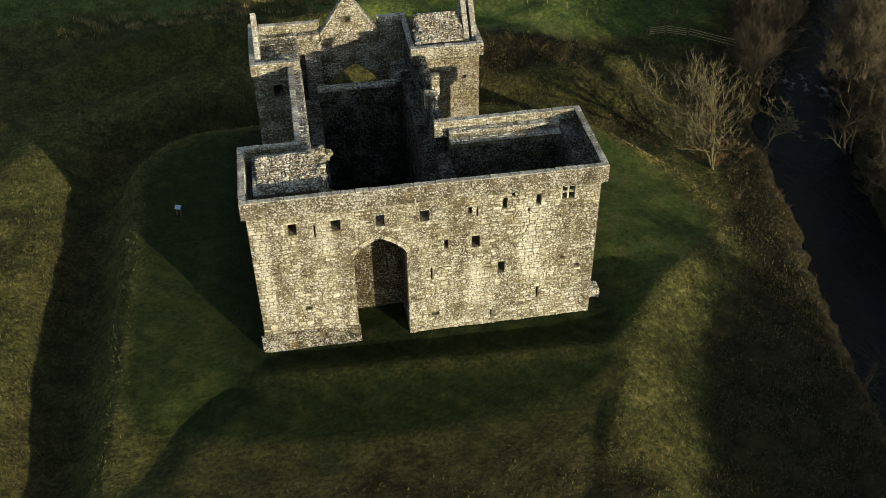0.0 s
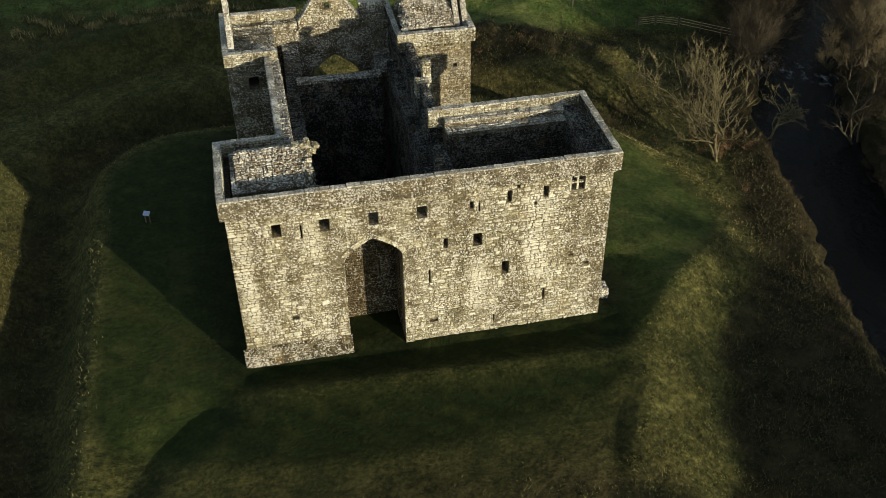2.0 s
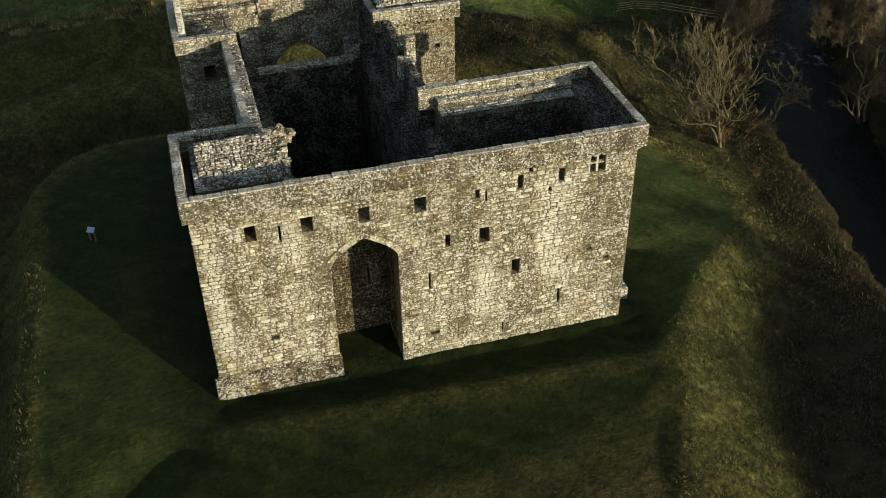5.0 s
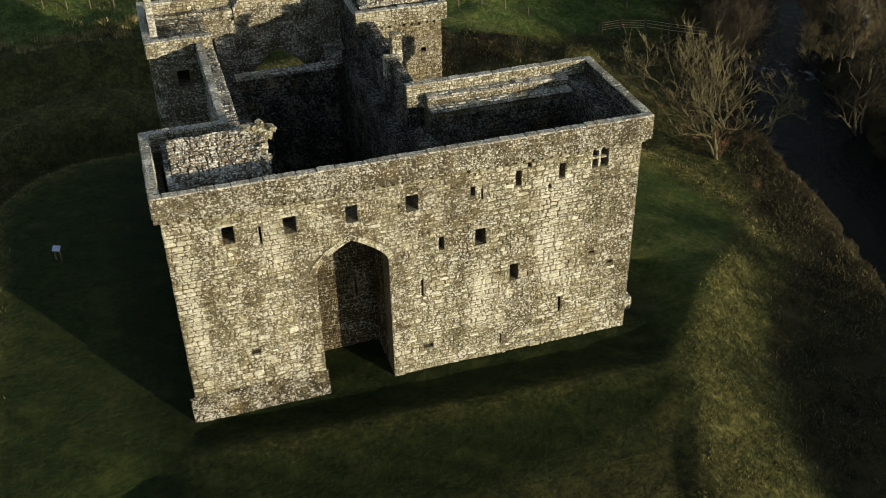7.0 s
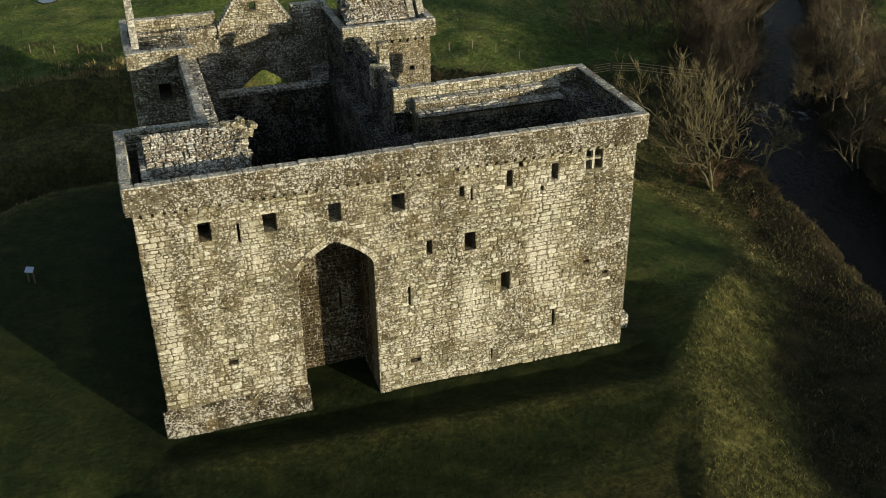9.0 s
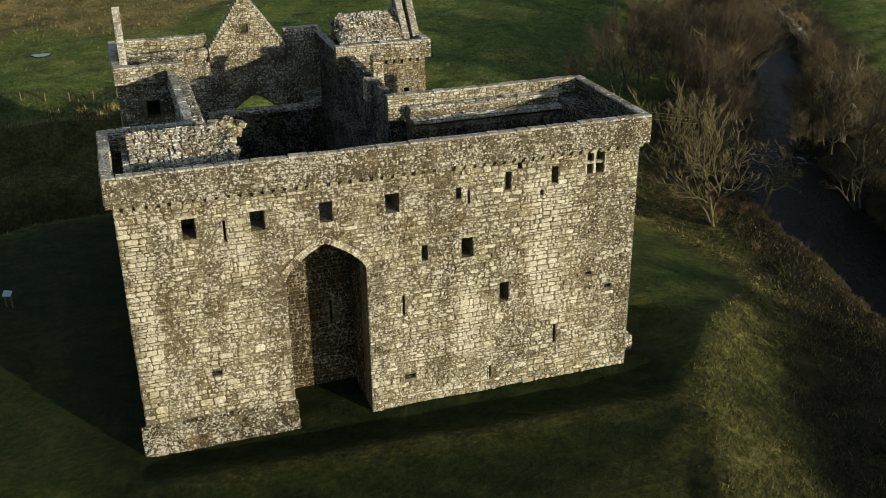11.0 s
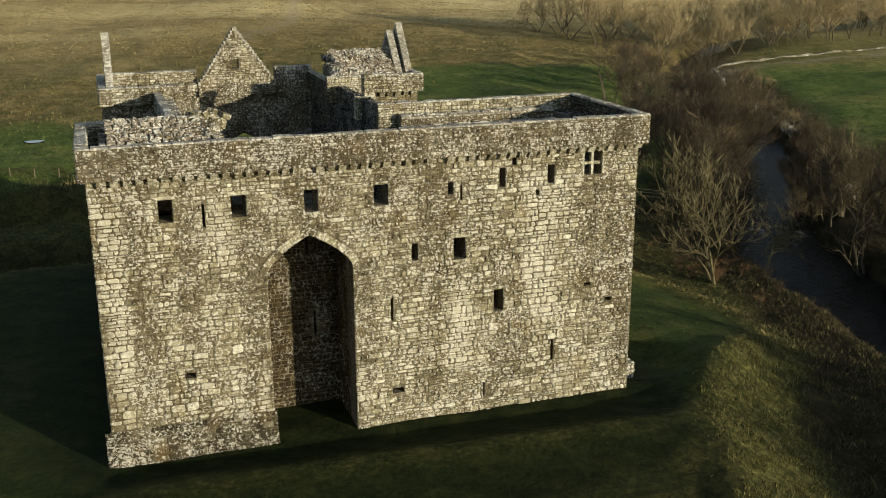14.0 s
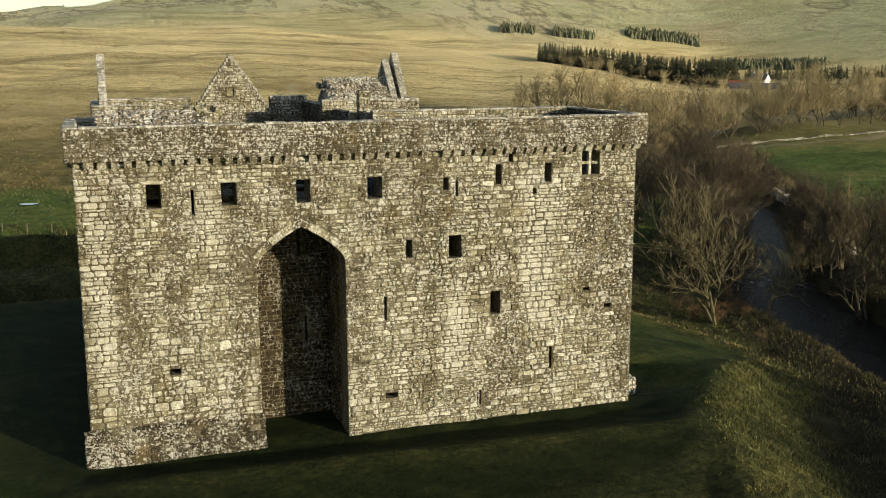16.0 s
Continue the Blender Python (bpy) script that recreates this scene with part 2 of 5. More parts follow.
def ground_material():
    n = Nodes("grassland", 0.95)
    n.bsdf.inputs["Specular IOR Level"].default_value = 0.07
    fine, mid, wide = n.noise(3.0, 8, 0.7), n.noise(0.5, 6, 0.65), n.noise(0.07, 5, 0.6)
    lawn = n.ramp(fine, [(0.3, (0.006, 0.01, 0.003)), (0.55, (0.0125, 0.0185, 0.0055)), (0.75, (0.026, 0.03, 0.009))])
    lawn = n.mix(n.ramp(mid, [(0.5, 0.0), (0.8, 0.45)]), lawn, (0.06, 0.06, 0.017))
    where = n.tree.nodes.new("ShaderNodeSeparateXYZ")
    n.put(where.inputs[0], n.place())
    swath = n.math("ADD", n.math("ADD", n.math("MULTIPLY", where.outputs[0], 2.1), n.math("MULTIPLY", where.outputs[1], 3.0)), n.math("MULTIPLY", n.noise(0.12, 2), 7.0))
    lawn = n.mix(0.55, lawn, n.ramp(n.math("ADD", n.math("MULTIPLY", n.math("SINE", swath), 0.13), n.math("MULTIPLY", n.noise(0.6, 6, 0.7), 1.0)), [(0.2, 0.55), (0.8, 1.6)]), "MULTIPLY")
    rough = n.ramp(n.math("ADD", n.math("MULTIPLY", fine, 0.55), n.math("MULTIPLY", mid, 0.45)), [(0.32, (0.014, 0.014, 0.006)), (0.47, (0.05, 0.047, 0.016)), (0.62, (0.15, 0.13, 0.038))])
    rough = n.mix(n.ramp(wide, [(0.45, 0.0), (0.65, 0.55)]), rough, (0.04, 0.055, 0.016))
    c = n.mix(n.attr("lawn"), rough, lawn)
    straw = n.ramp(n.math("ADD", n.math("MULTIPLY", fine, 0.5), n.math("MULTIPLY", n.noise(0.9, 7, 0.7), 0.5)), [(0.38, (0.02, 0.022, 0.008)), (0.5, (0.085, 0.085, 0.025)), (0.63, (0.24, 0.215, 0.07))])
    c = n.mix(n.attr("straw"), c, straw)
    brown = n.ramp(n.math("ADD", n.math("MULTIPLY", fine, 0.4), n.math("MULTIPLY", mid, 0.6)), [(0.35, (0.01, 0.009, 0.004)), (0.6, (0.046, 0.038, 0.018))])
    c = n.mix(n.attr("scrub_shade"), c, brown)
    field = n.ramp(n.math("ADD", n.math("MULTIPLY", mid, 0.5), n.math("MULTIPLY", wide, 0.5)), [(0.38, (0.06, 0.09, 0.02)), (0.5, (0.1, 0.135, 0.032)), (0.66, (0.2, 0.19, 0.06))])
    field = n.mix(0.75, field, n.ramp(n.math("ADD", n.math("MULTIPLY", fine, 0.5), n.math("MULTIPLY", n.noise(1.3, 6, 0.7), 0.5)), [(0.36, 0.35), (0.62, 1.6)]), "MULTIPLY")
    c = n.mix(n.attr("field"), c, field)
    far = n.noise(0.012, 8, 0.62)
    moor = n.ramp(n.math("ADD", n.math("MULTIPLY", far, 0.6), n.math("MULTIPLY", mid, 0.4)), [(0.36, (0.2, 0.13, 0.05)), (0.5, (0.44, 0.345, 0.15)), (0.62, (0.57, 0.47, 0.24))])
    heather = n.ramp(n.noise(0.022, 8, 0.65, n.place(0.35, 1.3, 1)), [(0.5, 0.0), (0.62, 1.0)])
    moor = n.mix(n.math("MULTIPLY", heather, 0.65), moor, (0.21, 0.15, 0.058))
    moor = n.mix(n.attr("rushy"), moor, n.ramp(n.math("ADD", n.math("MULTIPLY", n.noise(0.35, 7, 0.7), 0.7), n.math("MULTIPLY", fine, 0.3)), [(0.36, (0.09, 0.085, 0.027)), (0.5, (0.23, 0.175, 0.065)), (0.64, (0.4, 0.31, 0.13))]))
    c = n.mix(n.attr("moor"), c, moor)
    # Hill tones raised above real grass: haze and sun painted into the colour.
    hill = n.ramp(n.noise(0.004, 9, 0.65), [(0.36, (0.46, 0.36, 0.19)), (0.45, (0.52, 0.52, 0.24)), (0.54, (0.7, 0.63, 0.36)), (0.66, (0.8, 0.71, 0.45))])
    cleft = n.math("ABSOLUTE", n.math("SUBTRACT", n.noise(0.0045, 5, 0.6, n.place(1.0, 0.45, 1.0)), 0.5))
    cleft = n.math("MULTIPLY", n.ramp(cleft, [(0.004, 1.0), (0.014, 0.0)]), n.ramp(n.noise(0.0022, 3), [(0.42, 0.0), (0.55, 1.0)]))
    rills = n.math("ABSOLUTE", n.math("SUBTRACT", n.noise(0.011, 6, 0.65, n.place(1.3, 0.35, 1.0)), 0.5))
    rills = n.math("MULTIPLY", n.ramp(rills, [(0.008, 1.0), (0.032, 0.0)]), n.ramp(n.noise(0.004, 4), [(0.42, 0.0), (0.52, 1.0)]))
    cleft = n.math("MAXIMUM", cleft, n.math("MULTIPLY", rills, 0.8))
    hill = n.mix(n.math("MULTIPLY", cleft, 0.85), hill, (0.14, 0.105, 0.045))
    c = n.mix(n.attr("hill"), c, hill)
    c = n.mix(n.attr("track"), c, (0.33, 0.27, 0.16))
    tufts = n.math("MULTIPLY", n.math("MULTIPLY", n.noise(0.9, 5, 0.7), n.attr("moor")), 9.0)
    tufts = n.math("ADD", tufts, n.math("MULTIPLY", n.math("MULTIPLY", n.noise(1.1, 6, 0.7), n.math("SUBTRACT", 1.0, n.attr("lawn"))), 6.0))
    gullies = n.math("MULTIPLY", n.math("MULTIPLY", n.noise(0.03, 9, 0.72), n.attr("hill")), 260.0)
    relief = n.math("ADD", n.math("ADD", fine, n.math("MULTIPLY", mid, 1.5)), n.math("ADD", tufts, gullies))
    tussock = n.ramp(n.math("ADD", n.math("MULTIPLY", n.noise(0.02, 9, 0.7, n.place(0.6, 1.6, 1)), 0.6), n.math("MULTIPLY", n.noise(0.3, 7, 0.7), 0.4)), [(0.4, 0.22), (0.58, 1.0)])
    # Sheen rises with distance, lifting far grass towards its hazy sunlit brightness.
    n.put(n.bsdf.inputs["Sheen Weight"], n.math("MULTIPLY", n.math("MULTIPLY", n.attr("far_sheen"), n.math("SUBTRACT", 1.0, n.math("MULTIPLY", heather, 0.7))), n.math("MAXIMUM", tussock, n.math("MULTIPLY", n.attr("hill"), n.math("SUBTRACT", 1.0, n.math("MULTIPLY", cleft, 0.9))))))
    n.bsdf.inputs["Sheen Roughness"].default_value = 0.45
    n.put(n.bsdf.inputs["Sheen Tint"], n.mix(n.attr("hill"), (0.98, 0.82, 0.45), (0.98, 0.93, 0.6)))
    return n.done(c, relief, 0.95, 0.12)


MAT_GROUND = ground_material()


def water_material():
    n = Nodes("river_water", 0.08)
    n.bsdf.inputs["Specular IOR Level"].default_value = 0.07
    foam = n.ramp(n.noise(1.3, 8, 0.75, n.place(1, 0.5, 1)), [(0.53, 0.0), (0.66, 1.0)])
    foam = n.math("MULTIPLY", foam, n.attr("rapid"))
    c = n.mix(foam, (0.004, 0.004, 0.003), (0.34, 0.36, 0.37))
    n.put(n.bsdf.inputs["Roughness"], n.math("ADD", 0.07, n.math("MULTIPLY", foam, 0.7)))
    return n.done(c, n.noise(1.6, 5, 0.6, n.place(1, 0.55, 1)), 0.9, 0.3)


MAT_WATER = water_material()


# ---- builders ----
def link_mesh(name, verts, faces, mat, parent=None, label="", smooth=False):
    me = bpy.data.meshes.new(name)
    me.from_pydata([tuple(v) for v in verts], [], [tuple(f) for f in faces])
    me.materials.append(mat)
    if smooth:
        me.polygons.foreach_set("use_smooth", [True] * len(me.polygons))
    me.update()
    ob = new(name, me)
    if parent:
        ob.parent = parent
    if label:
        ob["label"] = label
    return ob


class Solid:
    """Collects prisms and stones into one mesh."""

    def __init__(self):
        self.v, self.f = [], []

    def prism(self, base, top):
        k, m = len(self.v), len(base)
        self.v += [tuple(p) for p in base] + [tuple(p) for p in top]
        self.f += [tuple(k + i for i in reversed(range(m))), tuple(k + m + i for i in range(m))]
        self.f += [(k + i, k + (i + 1) % m, k + m + (i + 1) % m, k + m + i) for i in range(m)]
        return self

    def box(self, x0, x1, y0, y1, z0, z1):
        q = [(x0, y0), (x1, y0), (x1, y1), (x0, y1)]
        return self.prism([(*p, z0) for p in q], [(*p, z1) for p in q])

    def stone(self, o, u, v, n, w, h, d, r, wob=0.0, cut=0.34):
        """A cushioned stone on a wall: corner o, sides u*w and v*h, standing d proud along n, its corners knocked off."""
        k, m = len(self.v), min(w, h)
        c = [r.uniform(0.04, cut) * m for _ in range(8)]
        ring = [(0, c[0]), (c[1], 0), (w - c[2], 0), (w, c[3]), (w, h - c[4]), (w - c[5], h), (c[6], h), (0, h - c[7])]
        ring = [(a + r.uniform(-wob, wob), b + r.uniform(-wob, wob)) for a, b in ring]
        e = min(0.04, 0.24 * m)
        sa, sb = 1 - 2 * e / w, 1 - 2 * e / h
        ta, tb = r.uniform(-0.25, 0.25) * d, r.uniform(-0.25, 0.25) * d
        for depth, front in ((-0.01, False), (d, True)):
            for a, b in ring:
                tilt = 0.0
                if front:
                    a, b = w / 2 + (a - w / 2) * sa, h / 2 + (b - h / 2) * sb
                    tilt = ta * (a / w - 0.5) * 2 + tb * (b / h - 0.5) * 2
                self.v.append(tuple(o + u * a + v * b + n * (depth + tilt)))
        self.f += [(k + i, k + (i + 1) % 8, k + 8 + (i + 1) % 8, k + 8 + i) for i in range(8)]
        self.f.append(tuple(k + 8 + i for i in range(8)))

    def link(self, name, mat, parent=None, label="", merge=False):
        ob = link_mesh(name, self.v, self.f, mat, parent, label)
        if merge:
            bm = bmesh.new()
            bm.from_mesh(ob.data)
            bmesh.ops.remove_doubles(bm, verts=bm.verts, dist=0.0005)
            bm.to_mesh(ob.data)
            bm.free()
        return ob


def rubble_layout(w, h, r, course=(0.12, 0.25), length=(0.13, 0.44), joint=0.016, reach=(0.6, 2.4)):
    """Roughly coursed stones over a w x h rectangle, the beds broken from patch to patch: (a, b, width, height) each."""
    out, b = [], 0.0
    mean = sum(course) / 2
    while b < h - 0.03:
        band = min(mean * r.uniform(2.4, 4.2), h - b)
        if h - b - band < mean:
            band = h - b
        a = 0.0
        while a < w - 0.02:
            run = min(r.uniform(*reach) * (length[1] / 0.4), w - a)
            if w - a - run < 0.3:
                run = w - a
            n = max(1, round(band / r.uniform(*course)))
            cuts = [r.uniform(0.5, 1.5) for _ in range(n)]
            z, total = b, sum(cuts)
            for c in cuts:
                ch = band * c / total
                s = a
                while s < a + run - 0.01:
                    sw = r.uniform(*length) * (0.7 + 0.6 * ch / course[1])
                    if a + run - s - sw < length[0] * 0.8:
                        sw = a + run - s
                    out.append((s, z + r.uniform(-0.008, 0.008), sw - joint, ch - joint))
                    s += sw
                z += ch
            a += run
        b += band
    return out


def rubble(solid, o, u, v, w, h, seed, keep=None, depth=(0.015, 0.055), wob=0.012, **kw):
    """Faces a rectangle with stones. keep(a, b, width, height) tells which stones stand."""
    o, u, v = Vector(o), Vector(u).normalized(), Vector(v).normalized()
    n, r = u.cross(v), random.Random(seed)
    for a, b, sw, sh in rubble_layout(w, h, r, **kw):
        if keep is None or keep(a, b, sw, sh):
            solid.stone(o + u * a + v * b, u, v, n, sw, sh, r.uniform(*depth), r, wob)


def thing(name, label, category, at=(0, 0, 0), group="", kind=""):
    ob = new(name)
    ob.location = at
    return tagged(ob, label, category, group, kind)


# ---- terrain ----
RIVER = [(24, -70), (31, -35), (35.8, -12), (38, 3), (39.8, 14), (42.2, 26), (46.6, 37), (52, 45), (59, 53), (66, 62), (72, 73), (80, 90), (90, 109), (99, 132), (108, 152), (150, 200), (240, 240), (420, 300), (700, 420)]


def line_distance(x, y, pts):
    best = np.full(np.shape(x), 1e9)
    for (ax, ay), (bx, by) in zip(pts[:-1], pts[1:]):
        dx, dy = bx - ax, by - ay
        s = np.clip(((x - ax) * dx + (y - ay) * dy) / (dx * dx + dy * dy), 0, 1)
        best = np.minimum(best, np.hypot(x - ax - s * dx, y - ay - s * dy))
    return best


def step(a, b, x):
    s = np.clip((x - a) / (b - a), 0, 1)
    return s * s * (3 - 2 * s)


def waves(x, y, size, seed):
    """Smooth unevenness of about one unit, with humps of the given size in metres."""
    rs, out = np.random.RandomState(seed), 0.0
    for _ in range(7):
        a, s = rs.uniform(0, 2 * np.pi), rs.uniform(0.7, 1.6)
        out = out + np.sin((x * np.cos(a) + y * np.sin(a)) * 2 * np.pi / (size * s) + rs.uniform(0, 6.28))
    return out / 3.0


def mound(x, y):
    """Distance outside the platform's edge, the weights of its left and rear, right, and front sides, and the bearing."""
    dx, dy = x - 0.5, y - 10.0
    r, a = np.hypot(dx, dy), np.degrees(np.arctan2(dx, dy))
    edge = 22.5 + 4.0 * np.exp(-((a - 80) / 30.0) ** 2) - 3.6 * np.exp(-((a - 126) / 24.0) ** 2) + 2.0 * np.exp(-((a + 40) / 30.0) ** 2)
    d = r - edge
    west, rear, round_off = -x - 23.0, y - 30.3, 7.0
    box = np.hypot(np.maximum(west + round_off, 0), np.maximum(rear + round_off, 0)) - round_off + np.minimum(np.maximum(west, rear) + round_off, 0)
    d = d + (1 - step(-9, 5, x)) * (box - d)
    fore = 1 - step(2, 14, y)
    ahead = -y - 13.0
    beside = west
    slope = (x - np.interp(y, [-20, -3, 9.5, 14], [7.4, 14.5, 25.6, 26.6])) * 0.86
    d = d + fore * (np.maximum(np.maximum(ahead, beside), slope) - d)
    right = np.maximum(step(46, 74, a) * (1 - fore), fore * step(-4, 4, slope - np.maximum(ahead, beside)))
    front = fore * (1 - right) * step(-5, 5, ahead - beside)
    return d, np.clip(1 - right - front, 0, 1), right, front, a


def ground_height(x, y):
    x, y = np.asarray(x, float), np.asarray(y, float)
    d, left, right, front, a = mound(x, y)
    rough = step(-1, 4, d)
    z = 0.25 * left * np.exp(-((d + 1.0) / 3.0) ** 2)
    ditch = -2.7 * (step(0.2, 3.2, d) - step(4.4, 9.2, d)) + 0.7 * np.exp(-((d - 12.3) / 2.6) ** 2) - 0.7 * step(3, 14, d)
    fore = 1 - step(2, 14, y)
    bank = fore * (0.4 * np.exp(-((d + 0.4) / 1.3) ** 2) - 2.9 * step(-0.5, 7.5, d)) - (1 - fore) * (1.9 * step(-13, 1.4, d) + 0.9 * step(0.9, 3.4, d))
    z = z + left * ditch + right * bank - front * 1.2 * step(-2, 30, d)
    z = z - 2.1 * (1 - right) * (1 - front) * step(26, 42, a) * (1 - step(100, 130, a)) * step(7, 20, d) * (1 - step(180, 320, np.hypot(x, y)))
    knoll = line_distance(x, y, [(9, 43.5), (17, 43), (23, 40.5), (26, 36.5)])
    z = z + 1.1 * np.exp(-(knoll / 2.4) ** 2) + 0.35 * np.exp(-(knoll / 4.0) ** 2) * waves(x, y, 3.0, 31)
    back = left * step(-60, -20, a) * (1 - step(-2, 18, a))
    z = z + back * (1.9 * np.exp(-((d - 20.5) / 2.6) ** 2) - 1.3 * np.exp(-((d - 16.0) / 2.2) ** 2))
    z = z + rough * (0.16 * waves(x, y, 5.0, 1) + 0.3 * waves(x, y, 17.0, 2)) + 0.03 * waves(x, y, 6.0, 3)
    z = z - 0.18 * step(-14, -12, x) * (1 - step(12, 16, x)) * np.exp(-((y + 1.1) / 0.8) ** 2)
    berm = -3.6 - 0.05 * (x - 1.5)
    z = z + 0.38 * np.exp(-(np.where(y > berm, y - berm, 0.4 * (y - berm)) / 0.9) ** 2) * step(-15, -9, x) * (1 - step(11, 15, x))
    z = z - 0.7 * np.exp(-(((x - 14.6) / 2.2) ** 4 + ((y - 3.8) / 2.8) ** 4))
    z = z - 0.5 * np.exp(-(line_distance(x, y, [(-15.5, -3.5), (-19, -6.5), (-26, -17)]) / 1.7) ** 2)
    z = z - 0.25 * np.exp(-(line_distance(x, y, [(14.6, -2.5), (9.4, -12), (7, -18)]) / 0.7) ** 2)
    r, th = np.hypot(x, y), np.degrees(np.arctan2(x, y))
    rise = np.interp(th, [-180, -60, -5, 8, 16, 24, 29, 34, 42, 60, 120, 180], [20, 36, 40, 40, 31, 22, 12, 1.0, 1.0, 3, 20, 20])
    z = z + rise * np.clip((r - 120) / 700.0, 0, 1) ** 1.15
    z = z + np.clip((r - 90) / 200, 0, 1) * 0.9 * waves(x, y, 60.0, 5) + np.clip((r - 300) / 500, 0, 1) * 2.0 * waves(x, y, 260.0, 6)
    top = np.interp(th, [-180, -60, -8, -3, 1, 5, 12, 20, 28, 36, 45, 70, 120, 180], [120, 70, 50, 68, 98, 122, 180, 190, 210, 205, 210, 160, 90, 120])
    hills = np.clip((r - 880) / 820, 0, 1) ** 1.15 * (top * np.interp(th, [0, 14], [0.88, 1.0]) + 14 * waves(x, y, 500.0, 7) + 5 * waves(x, y, 170.0, 8))
    z = z + hills - rise * step(900, 1900, r) * 0.6
    dr = line_distance(x, y, RIVER) + 0.35 * waves(x, y, 7.0, 14) + 0.25 * waves(x, y, 2.6, 15) + 1.7 * step(41, 50, y)
    z = np.where(dr < 22, z + (np.minimum(z, -2.9) - z) * (1 - step(8, 20, dr)), z)
    z = z + (-5.3 - z) * (1 - step(2.8, 6.2, dr))
    return z


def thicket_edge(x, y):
    """Metres past the line from the golden slope to bracken brown with shade painted in."""
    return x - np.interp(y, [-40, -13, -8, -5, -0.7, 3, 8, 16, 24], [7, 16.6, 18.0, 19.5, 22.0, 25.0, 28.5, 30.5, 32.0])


def ground_z(x, y):
    return float(ground_height(np.array([x]), np.array([y]))[0])


def axis(lo, fine_lo, fine_hi, hi, fine, grow):
    pts = list(np.arange(fine_lo, fine_hi + 1e-6, fine))
    s, p = fine, fine_hi
    while p < hi:
        s *= grow
        p += s
        pts.append(p)
    s, p = fine, fine_lo
    while p > lo:
        s *= grow
        p -= s
        pts.insert(0, p)
    return np.array(pts)


TRACK = [(20, 190), (35, 214), (50, 285), (66, 307), (122, 426), (260, 612)]
ROAD = [(70, 98), (86, 112), (107, 135), (165, 148), (260, 170)]


def build_ground():
    xs, ys = axis(-4200, -48, 66, 4200, 0.65, 1.05), axis(-900, -38, 70, 4300, 0.65, 1.045)
    gx, gy = np.meshgrid(xs, ys)
    gz = ground_height(gx, gy)
    nx, ny = len(xs), len(ys)
    me = bpy.data.meshes.new("ground")
    me.vertices.add(nx * ny)
    me.vertices.foreach_set("co", np.stack([gx, gy, gz], -1).astype(np.float32).ravel())
    i = (np.arange(ny - 1)[:, None] * nx + np.arange(nx - 1)[None, :]).ravel()
    quads = np.stack([i, i + 1, i + nx + 1, i + nx], -1).astype(np.int32)
    me.loops.add(quads.size)
    me.loops.foreach_set("vertex_index", quads.ravel())
    me.polygons.add(len(quads))
    me.polygons.foreach_set("loop_start", np.arange(0, quads.size, 4, dtype=np.int32))
    me.polygons.foreach_set("use_smooth", np.ones(len(quads), dtype=bool))
    me.update()
    me.validate()
    d, left, right, front, a = mound(gx, gy)
    wob = waves(gx, gy, 9.0, 11)
    r, th = np.hypot(gx, gy), np.degrees(np.arctan2(gx, gy))
    dr = line_distance(gx, gy, RIVER)
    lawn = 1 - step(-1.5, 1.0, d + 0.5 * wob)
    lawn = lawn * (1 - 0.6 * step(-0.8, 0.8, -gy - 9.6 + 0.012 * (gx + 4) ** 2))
    field = step(44, 50, gy + 2 * wob - 12 * (1 - step(-8, 4, gx))) * (1 - step(146, 152, gy + 2.5 * wob + 0.1 * gx + 50 * (1 - step(-14, 34, gx)))) * step(9, 13, dr)
    over = step(9, 14, dr) * step(40, 48, gx - 0.25 * gy) * (1 - step(170, 230, gy))
    field = np.clip(np.maximum(field, over) + lawn * (0.12 * step(12.5, 17, -gx + 0.3 * wob) + 0.32 * step(13, 16, gx + 0.3 * wob)), 0, 1)
    # Bracken brown, also used to paint shade on the front lawn and river slope.
    scrub_shade = np.clip((1 - step(7, 12, dr + 2 * wob)) + 0.45 * left * np.exp(-((d - 6.0) / 2.6) ** 2) + 0.8 * front * step(-4, 2, d) + 0.95 * (1 - step(0.7, 1.2, np.hypot((gx - 17.5 - 0.3 * (gy - 41)) / 10.5, (gy - 41.5) / 5.0) + 0.12 * wob)) + 0.6 * step(19, 24, gx) * step(25, 28, gy) * (1 - step(44, 50, gy)) * step(2, 4, d) * np.clip(0.7 + 0.5 * waves(gx, gy, 6.0, 34), 0, 1) + 0.8 * np.exp(-(((gx - 14.4) / 1.9) ** 4 + ((gy - 3.8) / 2.5) ** 4)) + right * (0.85 - 0.2 * step(1, 8, gy)) * step(-0.5, 0.9, thicket_edge(gx, gy) + 0.7 * wob) * (1 - step(24, 40, d)), 0, 1)
    bound = gy + 2.5 * wob + 0.1 * gx + 50 * (1 - step(-14, 34, gx))
    moor = step(142, 150, bound) * (1 - 0.4 * step(33, 38, th))
    rushy = (1 - step(30, 110, bound - 145))
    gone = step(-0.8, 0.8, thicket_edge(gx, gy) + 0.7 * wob)
